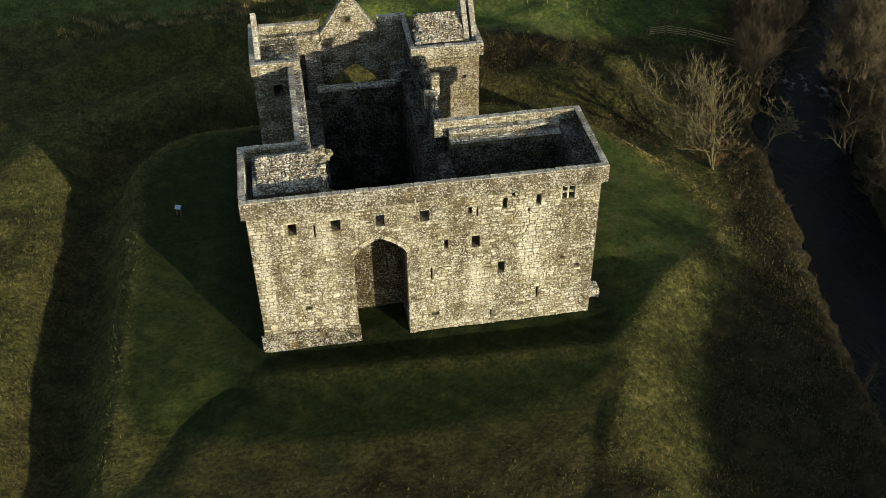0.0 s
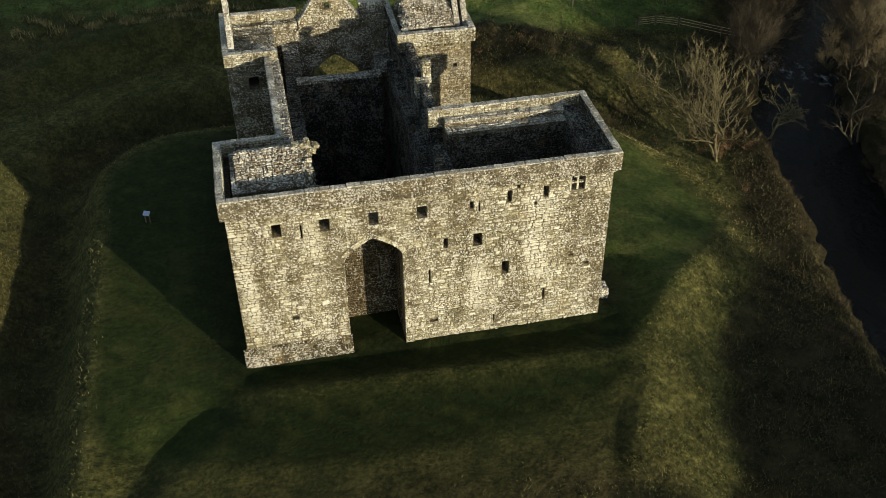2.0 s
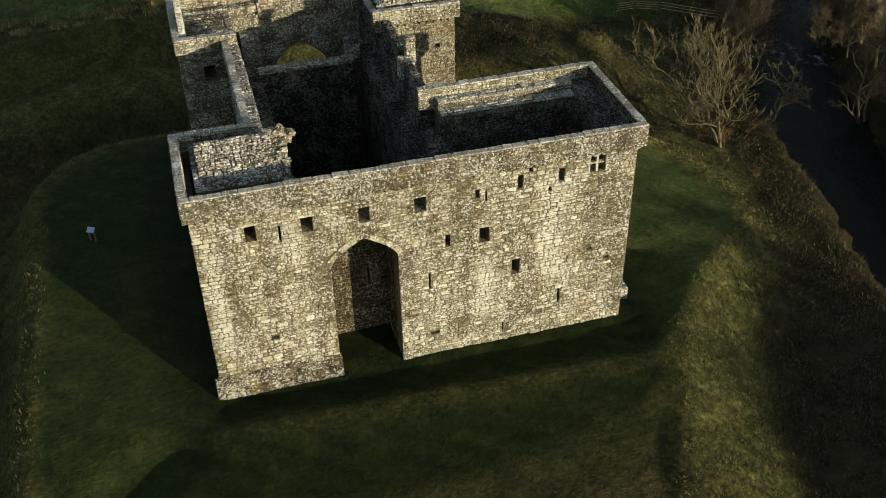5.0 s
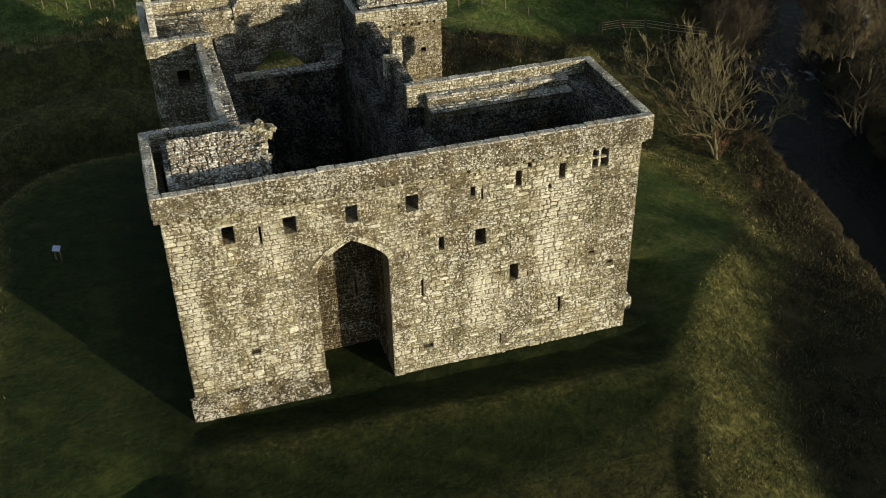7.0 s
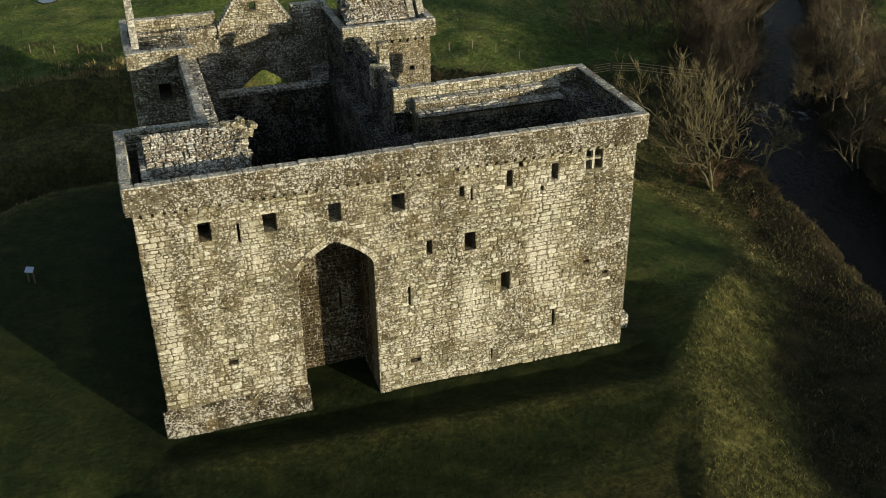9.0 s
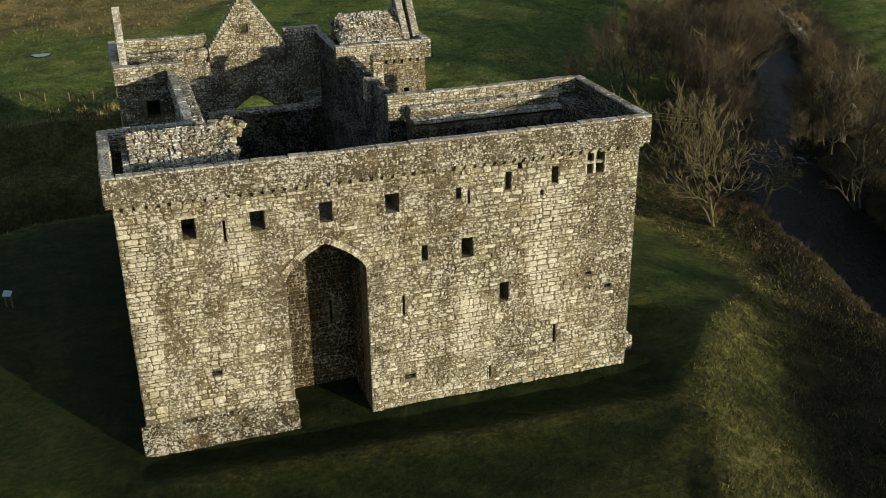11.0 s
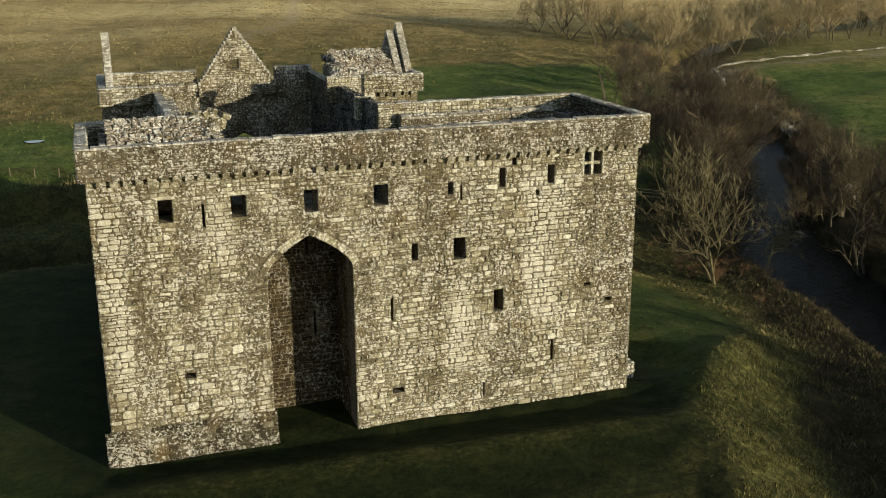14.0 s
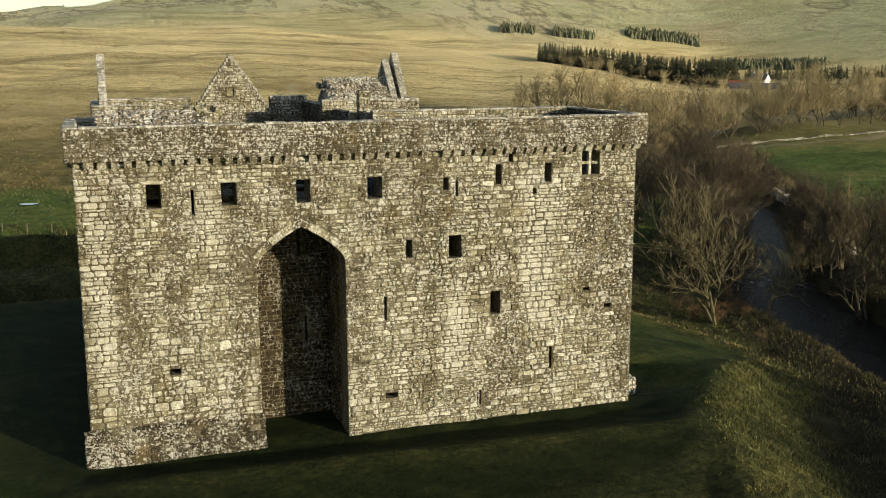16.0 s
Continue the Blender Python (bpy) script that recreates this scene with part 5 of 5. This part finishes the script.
for i in range(34):
    p, side = on_river(plant.uniform(0.8, 2.2))
    c = p - side * plant.uniform(3.0, 10.0)
    plant_tree(plant.choice(THICKET), c.x, c.y, plant.uniform(0.45, 0.8), "thicket on the bank")
for i in range(46):
    p, side = on_river(plant.uniform(0.9, 2.5))
    c = p - side * plant.uniform(4.5, 14.0)
    plant_tree(plant.choice(SHRUBS), c.x, c.y, plant.uniform(0.4, 0.9), "shrubs on the bank")
for i in range(30):
    p, side = on_river(plant.uniform(4.6, 7.6))
    c = p - side * plant.uniform(4.5, 12.0)
    plant_tree(plant.choice(SHRUBS), c.x, c.y, plant.uniform(0.45, 0.9), "shrubs on the bank")
for i in range(30):
    p, side = on_river(plant.uniform(1.0, 2.0))
    c = p + side * plant.uniform(3.8, 8.0)
    plant_tree(plant.choice(THICKET), c.x, c.y, plant.uniform(0.45, 0.7), "thicket on the bank")
for i in range(20):
    p, side = on_river(plant.uniform(3.5, 5.2))
    c = p + side * plant.uniform(3.8, 7.0)
    plant_tree(plant.choice(THICKET + PROTOS[1:2]), c.x, c.y, plant.uniform(0.5, 0.8), "thicket on the bank")
for i in range(40):
    p, side = on_river(plant.uniform(3.6, 6.6))
    c = p - side * plant.uniform(3.6, 5.5)
    plant_tree(plant.choice(SHRUBS), c.x, c.y, plant.uniform(0.25, 0.5), "shrubs on the bank")
for i in range(30):
    c = Vector((31.5 + plant.gauss(0, 2.2), 22 + plant.gauss(0, 3.5)))
    plant_tree(plant.choice(DRY), c.x, c.y, plant.uniform(0.4, 0.75), "shrubs on the bank")
for i in range(44):
    f = plant.random()
    c = Vector((9 + 17 * f + plant.gauss(0, 0.8), 42.6 - 6.5 * f * f + plant.gauss(-1.2, 0.9)))
    plant_tree(plant.choice(DRY + SHRUBS[:1]), c.x, c.y, plant.uniform(0.3, 0.6), "shrubs on the bank")
for i in range(34):
    p, side = on_river(plant.uniform(3.5, 7.6))
    c = p + side * plant.uniform(4.5, 8.0)
    plant_tree(plant.choice(SHRUBS), c.x, c.y, plant.uniform(0.5, 1.1), "shrubs on the bank")


def make_conifer(seed, height):
    r, crown, wood = random.Random(seed), Solid(), Solid()
    tube(wood, Vector((0, 0, -0.3)), Vector((0, 0, height * 0.95)), height * 0.014, 0.02, 5)
    for i in range(95):
        f = r.random() ** 0.8
        z = height * (0.14 + 0.84 * f)
        reach = height * 0.2 * (1 - f) ** 0.8 * r.uniform(0.6, 1.15) + 0.15
        g = r.uniform(0, 6.283)
        d = Vector((math.cos(g), math.sin(g), 0))
        w = Vector((-d.y, d.x, 0)) * reach * 0.35
        a, b = Vector((0, 0, z)), d * reach + Vector((0, 0, z - reach * r.uniform(0.2, 0.5)))
        k = len(crown.v)
        m = a.lerp(b, 0.6)
        crown.v += [tuple(a), tuple(m + w), tuple(b), tuple(m - w), tuple(m + Z * 0.14 * reach)]
        crown.f += [(k, k + 1, k + 4), (k + 1, k + 2, k + 4), (k + 2, k + 3, k + 4), (k + 3, k, k + 4)]
    t = thing("conifer", "dark evergreen conifer in a plantation", "tree")
    wood.link("trunk", MAT_BARK, t)
    crown.link("crown", MAT_NEEDLE, t)
    return t


FIRS = [make_conifer(1, 11.5), make_conifer(2, 9.5), make_conifer(3, 13.0)]
stand = []
for i in range(330):
    s, q = plant.random(), plant.uniform(0, 44)
    stand.append((252 + 56 * s + q * 0.5, 548 - 132 * s + q * 0.87, plant.uniform(0.85, 1.05) + 0.3 * s))
joined_wood("plantation", FIRS[:1] + FIRS[2:], stand, "dark conifer plantation on the moor edge")
joined_wood("larch_edge", FAR, [(254 + 56 * s, 540 - 132 * s, plant.uniform(0.6, 0.9)) for s in (plant.random() for _ in range(24))], "brown larches along the plantation edge")
stand = []
for i in range(150):
    s, q = plant.random(), plant.uniform(0, 24)
    stand.append((372 + 100 * s + q * 0.6, 505 - 12 * s + q * 0.8, plant.uniform(0.6, 0.8)))
joined_wood("plantation", FIRS, stand, "low young conifer plantation")
stand = []
for i in range(26):
    h, q = radians(plant.choice((plant.uniform(33.0, 34.3), plant.uniform(33.4, 34.3), plant.uniform(37.5, 42.0)))), plant.uniform(520, 600)
    stand.append((-11.6 + q * math.sin(h), -41.6 + q * math.cos(h), plant.uniform(0.7, 1.1)))
joined_wood("farm_trees", FAR + FIRS, stand, "mixed trees sheltering the farm")
for proto in FIRS + FAR:
    if proto not in used:
        for o in list(proto.children_recursive) + [proto]:
            bpy.data.objects.remove(o)


def far_wood(heading, width, dist, depth, count, seed):
    """A distant block of forest as one crowded mesh."""
    r, s = random.Random(seed), Solid()
    for _ in range(count):
        h = radians(heading + r.uniform(-width, width))
        d = dist + r.uniform(0, depth)
        x, y = d * math.sin(h), d * math.cos(h)
        z = ground_z(x, y) - 1
        t, w = r.uniform(5, 8.5), r.uniform(1.8, 3.2)
        k = len(s.v)
        for i in range(5):
            g = i * 1.2566 + r.random()
            s.v.append((x + math.cos(g) * w * r.uniform(0.7, 1.2), y + math.sin(g) * w * r.uniform(0.7, 1.2), z + t * r.uniform(0.0, 0.2)))
        s.v.append((x + r.gauss(0, 0.6), y + r.gauss(0, 0.6), z + t))
        s.f += [(k + i, k + (i + 1) % 5, k + 5) for i in range(5)]
    return tagged(s.link("far_wood", MAT_HAZE_NEEDLE), "conifer wood on the far hillside, paled by painted haze", "wood", kind="stuff")


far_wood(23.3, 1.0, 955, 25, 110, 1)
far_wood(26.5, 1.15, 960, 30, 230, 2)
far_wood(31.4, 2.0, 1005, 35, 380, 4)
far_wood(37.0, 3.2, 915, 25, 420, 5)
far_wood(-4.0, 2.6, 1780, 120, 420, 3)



# ---- grass ----
def blades(name, n, xr, yr, density, height, width, mat, label, seed, lean=0.45, polar=False):
    """Many single blades over a stretch of ground, thinned by density(x, y); polar: xr in degrees, yr in metres from the mound."""
    rs = np.random.RandomState(seed)
    x, y = rs.uniform(*xr, n), rs.uniform(*yr, n)
    if polar:
        x, y = y * np.sin(np.radians(x)), y * np.cos(np.radians(x))
    keep = rs.uniform(0, 1, n) < density(x, y)
    x, y = x[keep], y[keep]
    m = len(x)
    z = ground_height(x, y) - 0.02
    g, h, w = rs.uniform(0, 2 * np.pi, m), rs.uniform(*height, m), rs.uniform(*width, m)
    lx, ly = rs.normal(0, lean, m) * h, rs.normal(0, lean, m) * h
    cx, cy = np.cos(g) * w / 2, np.sin(g) * w / 2
    v = np.stack([np.stack([x - cx, y - cy, z], -1), np.stack([x + cx, y + cy, z], -1), np.stack([x + lx, y + ly, z + h], -1)], 1).reshape(-1, 3)
    me = bpy.data.meshes.new(name)
    me.vertices.add(3 * m)
    me.vertices.foreach_set("co", v.astype(np.float32).ravel())
    me.loops.add(3 * m)
    me.loops.foreach_set("vertex_index", np.arange(3 * m, dtype=np.int32))
    me.polygons.add(m)
    me.polygons.foreach_set("loop_start", np.arange(0, 3 * m, 3, dtype=np.int32))
    me.update()
    me.validate()
    me.materials.append(mat)
    return tagged(new(name, me), label, "grass", kind="stuff")


def outside_castle(x, y):
    return ~((x > -12.8) & (x < 12.3) & (y > -0.4) & (y < 7.4) | (x > -11.6) & (x < 7.4) & (y > -0.3) & (y < 25.2))


def lawn_here(x, y):
    d = mound(x, y)[0]
    return (d < 0.8) * outside_castle(x, y) * 1.0


def rough_here(x, y):
    d, left, right, front, a = mound(x, y)
    dr = line_distance(x, y, RIVER)
    patch = np.clip(0.6 + 0.5 * waves(x, y, 4.0, 21), 0.08, 1)
    return step(-1.2, 1.5, d) * step(4.6, 6.0, dr) * patch * outside_castle(x, y) * (1 - 0.75 * step(44, 50, y) * step(-8, 4, x)) * (1 - 0.5 * right * step(6, 14, y)) * (1 - 0.6 * front)


def moor_here(x, y):
    edge = step(130, 215, y + 6 * waves(x, y, 9.0, 11) + 0.15 * x + 42 * (1 - step(-8, 30, x)))
    return edge * (line_distance(x, y, TRACK) > 2.2) * (line_distance(x, y, RIVER) > 14) * np.clip(0.8 + 0.3 * waves(x, y, 30.0, 22), 0.2, 1)


def field_here(x, y):
    d, dr = mound(x, y)[0], line_distance(x, y, RIVER)
    return step(14, 22, d) * step(8, 12, dr) * (1 - step(160, 215, y))


def bracken_here(x, y):
    d, left, right, front, a = mound(x, y)
    dr = line_distance(x, y, RIVER)
    return (right * step(-0.5, 1.0, thicket_edge(x, y)) + left * np.exp(-((d - 5) / 2.2) ** 2) * 0.5) * step(3.6, 4.4, dr) * (y < 60) * np.clip(np.maximum(0.55 + 0.6 * waves(x, y, 5.0, 24), 1 - step(5.5, 7.5, dr)), 0.1, 1)


def slope_here(x, y):
    d, left, right, front, a = mound(x, y)
    clump = np.clip(0.25 + 0.9 * waves(x, y, 1.3, 26), 0.02, 1)
    return right * (1 - step(6, 11, y)) * step(-0.6, 0.8, d) * (1 - step(-0.8, 0.8, thicket_edge(x, y) + 0.7 * waves(x, y, 9.0, 11))) * clump


def rim_here(x, y):
    d, left, right, front, a = mound(x, y)
    wob = waves(x, y, 9.0, 11)
    east = np.exp(-((d - 1.35 + 0.25 * wob) / 0.4) ** 2) * step(35, 50, a) * (1 - step(92, 104, a)) * (x > 0)
    rear = 0.6 * np.exp(-((d - 0.3 + 0.2 * wob) / 0.25) ** 2) * (y > 26) * (x < 0)
    return np.clip(0.6 + 0.6 * waves(x, y, 2.0, 35), 0.1, 1) * (east + rear)


def fence_tufts_here(x, y):
    return np.exp(-((y - 59 - 0.1 * x + 1.2 * waves(x, y, 12.0, 36)) / 2.0) ** 2) * np.clip(0.1 + 0.9 * waves(x, y, 2.4, 37), 0, 1)


def tussock_here(x, y):
    bound = y + 2.5 * waves(x, y, 9.0, 11) + 0.1 * x + 50 * (1 - step(-14, 34, x))
    return step(140, 150, bound) * (1 - step(60, 130, bound - 145)) * np.clip(0.3 + 0.8 * waves(x, y, 2.6, 27), 0.02, 1) + 0.05 * (1 - step(140, 150, bound)) * np.clip(waves(x, y, 5.0, 28) - 0.5, 0, 1)


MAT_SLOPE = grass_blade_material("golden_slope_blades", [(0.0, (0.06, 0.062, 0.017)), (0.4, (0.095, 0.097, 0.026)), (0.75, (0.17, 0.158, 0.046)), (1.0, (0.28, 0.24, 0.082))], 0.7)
MAT_STRAW = grass_blade_material("dry_straw_blades", [(0.0, (0.1, 0.085, 0.03)), (0.5, (0.25, 0.2, 0.075)), (1.0, (0.42, 0.34, 0.15))], 0.9)
MAT_TUSSOCK = grass_blade_material("brown_tussock_blades", [(0.0, (0.06, 0.055, 0.018)), (0.5, (0.13, 0.1, 0.037)), (1.0, (0.23, 0.18, 0.075))], 0.2)
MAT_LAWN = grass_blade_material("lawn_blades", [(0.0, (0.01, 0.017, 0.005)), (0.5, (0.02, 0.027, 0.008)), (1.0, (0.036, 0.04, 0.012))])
MAT_FIELD = grass_blade_material("pasture_blades", [(0.0, (0.05, 0.075, 0.018)), (0.6, (0.075, 0.1, 0.026)), (1.0, (0.1, 0.115, 0.034))], 0.06)
MAT_MOOR = grass_blade_material("bleached_moor_grass", [(0.0, (0.13, 0.1, 0.04)), (0.5, (0.2, 0.16, 0.065)), (1.0, (0.3, 0.24, 0.11))], 0.02)
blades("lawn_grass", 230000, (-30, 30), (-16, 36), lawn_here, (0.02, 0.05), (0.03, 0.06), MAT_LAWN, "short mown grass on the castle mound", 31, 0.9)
blades("rough_grass", 480000, (-52, 50), (-32, 70), rough_here, (0.1, 0.36), (0.035, 0.08), MAT_ROUGH, "long tussocky rough grass on banks and slopes", 32)
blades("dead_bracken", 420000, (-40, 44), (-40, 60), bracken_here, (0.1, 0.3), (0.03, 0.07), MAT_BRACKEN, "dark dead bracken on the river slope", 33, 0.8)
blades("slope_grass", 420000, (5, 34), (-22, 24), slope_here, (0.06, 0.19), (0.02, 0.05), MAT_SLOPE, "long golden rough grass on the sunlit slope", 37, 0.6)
blades("rim_grass", 160000, (-26, 31), (6, 34), rim_here, (0.08, 0.22), (0.025, 0.06), MAT_STRAW, "dry straw grass along the mound's rim", 39, 0.5)
blades("fence_tussocks", 60000, (-34, 4), (52, 66), fence_tufts_here, (0.3, 0.75), (0.06, 0.14), MAT_STRAW, "tall golden tussocks beside the field fence", 40, 0.35)
blades("tussock_grass", 110000, (-24, 32), (85, 260), tussock_here, (0.2, 0.5), (0.06, 0.16), MAT_TUSSOCK, "brown tussocky grass on the moor edge", 38, 0.4, True)
blades("moor_grass", 120000, (-14, 41), (170, 480), moor_here, (0.15, 0.32), (0.15, 0.45), MAT_MOOR, "bleached straw-coloured moor grass", 34, 0.3, True)
blades("field_grass", 100000, (-32, 62), (50, 215), field_here, (0.06, 0.16), (0.1, 0.3), MAT_FIELD, "green pasture with rushy patches", 36, 0.5, True)


# ---- fences, sign, walls ----
def fence_run(points, gap, rails, post_h, label, rail_mat=MAT_TIMBER, rail_r=0.05):
    t = thing("fence", label, "fence")
    pts = [Vector((*p, 0)) for p in points]
    r = random.Random(len(points) * 7 + int(gap * 10))
    for a, b in zip(pts[:-1], pts[1:]):
        n = max(1, round((b - a).length / gap))
        spots = [a.lerp(b, i / n) for i in range(n + 1)]
        spots = [Vector((p.x, p.y, ground_z(p.x, p.y))) for p in spots]
        for p in spots[:-1] if b != pts[-1] else spots:
            s = Solid().box(p.x - 0.045, p.x + 0.045, p.y - 0.045, p.y + 0.045, p.z - 0.3, p.z + post_h * r.uniform(0.93, 1.07))
            s.link("post", MAT_TIMBER, t)
        for h in rails:
            for p, q in zip(spots[:-1], spots[1:]):
                s = Solid()
                tube(s, p + Z * h, q + Z * h, rail_r, rail_r, 4)
                s.link("rail", rail_mat, t)
    return t


fence_run([(37.0, 45.3), (42.5, 41.2)], 2.6, (0.45, 0.8, 1.1), 1.2, "pale timber post and rail fence above the river", MAT_RAIL, 0.04)
fence_run([(32.9, 46.9), (34.6, 46.6)], 1.7, (0.3, 0.55, 0.8, 1.05), 1.2, "pale timber field gate beside the fence", MAT_RAIL, 0.03)
fence_run([(34.8, 46.6), (36.8, 45.4)], 2.2, (0.3, 0.55, 0.8, 1.05), 1.2, "pale timber field gate beside the fence", MAT_RAIL, 0.03)
fence_run([(32.6, 47.0), (20, 54), (5, 60), (-30, 70)], 2.4, (0.5, 0.8), 0.9, "post and wire fence along the field edge", MAT_IRON, 0.008)
fence_run([(44, 62), (50.3, 74.2), (84, 145), (98, 172)], 3.0, (0.6, 1.0), 1.1, "post and wire fence running up the field", MAT_IRON, 0.008)

sx, sy = -19.3, 17.6
sign = thing("information_sign", "small pale information panel on two posts", "sign", (sx, sy, ground_z(sx, sy)))
sign.rotation_euler = (0, 0, radians(-25))
for px in (-0.19, 0.19):
    Solid().box(px - 0.04, px + 0.04, -0.04, 0.04, -0.3, 0.85).link("post", MAT_TIMBER, sign)
Solid().prism([(-0.26, -0.16, 0.8), (0.26, -0.16, 0.8), (0.26, 0.16, 1.0), (-0.26, 0.16, 1.0)], [(-0.26, -0.16, 0.84), (0.26, -0.16, 0.84), (0.26, 0.16, 1.04), (-0.26, 0.16, 1.04)]).link("panel", MAT_SIGN, sign)


def dyke(points, height, width, seed, label):
    """A dry-stone wall along a line."""
    r, s = random.Random(seed), Solid()
    for (ax, ay), (bx, by) in zip(points[:-1], points[1:]):
        a, b = Vector((ax, ay, 0)), Vector((bx, by, 0))
        w = (b - a).normalized()
        n = Vector((-w.y, w.x, 0))
        t = 0.0
        while t < (b - a).length:
            l = r.uniform(0.7, 1.6)
            p = a + w * t
            q = a + w * min(t + l - 0.03, (b - a).length)
            h = height * r.uniform(0.85, 1.12)
            zp, zq = ground_z(p.x, p.y), ground_z(q.x, q.y)
            base = [p - n * width / 2, q - n * width / 2, q + n * width / 2, p + n * width / 2]
            zz = [zp, zq, zq, zp]
            s.prism([c + Z * (z - 0.4) for c, z in zip(base, zz)], [c + Z * (z + h + r.uniform(-0.06, 0.06)) for c, z in zip(base, zz)])
            t += l
    return tagged(s.link("dry_stone_wall", MAT_GREY if seed == 1 else MAT_PLINTH), label, "wall")


dyke([(58, 38), (63, 48), (67.1, 55), (74.9, 69.5), (80.3, 81.8), (91, 106), (105, 136)], 0.9, 0.6, 1, "dry-stone wall between the river and a green field")
dyke([(105, 136), (112, 143), (127, 149), (165, 152), (230, 158), (300, 168)], 0.4, 0.45, 2, "pale dry-stone wall curving beside the road")


# ---- farm ----
def gabled(name, label, category, at, turn, w, d, h, rise, wall_mat, roof_mat, windows=0, chimneys=0):
    t = thing(name, label, category, at)
    t.rotation_euler = (0, 0, radians(turn))
    prof = [(-d / 2, -1), (d / 2, -1), (d / 2, h), (0, h + rise), (-d / 2, h)]
    Solid().prism([(-w / 2, y, z) for y, z in prof], [(w / 2, y, z) for y, z in prof]).link("wall", wall_mat, t)
    roof = Solid()
    for sd in (-1, 1):
        q = [(0, h + rise + 0.02), (sd * (d / 2 + 0.4), h - 0.4 * rise / (d / 2) + 0.02), (sd * (d / 2 + 0.4), h - 0.4 * rise / (d / 2) + 0.22), (0, h + rise + 0.22)]
        roof.prism([(-w / 2 - 0.3, y, z) for y, z in q], [(w / 2 + 0.3, y, z) for y, z in q])
    roof.link("roof", roof_mat, t)
    for i in range(windows):
        for zz in ((1.0, 3.4) if h > 4 else (1.0,)):
            x = -w / 2 + w * (i + 0.5) / windows
            win = Solid().box(x - 0.5, x + 0.5, -d / 2 - 0.04, -d / 2 + 0.1, zz, zz + 1.3).link("window", MAT_GLASS, t)
    for i in range(chimneys):
        x = (-1 if i == 0 else 1) * (w / 2 - 0.6)
        Solid().box(x - 0.5, x + 0.5, -0.4, 0.4, h + rise - 0.6, h + rise + 1.3).link("chimney", wall_mat, t)
    return t


def farm_at(x, y):
    return (x, y, ground_z(x, y))


gabled("farmhouse", "white two-storey farmhouse with a dark slate roof", "house", farm_at(335, 437), -62, 9, 7, 4.2, 2.8, MAT_WHITE, MAT_SLATE, 3, 2)
gabled("barn", "barn with a rusty red roof and pale walls", "barn", farm_at(307, 416), -35, 9, 7, 2.4, 1.8, MAT_WHITE, MAT_RUST, 0, 0)
gabled("shed", "long low grey farm shed", "shed", farm_at(285, 372), -38, 22, 9, 1.5, 1.3, MAT_SLATE, MAT_SLATE, 0, 0)
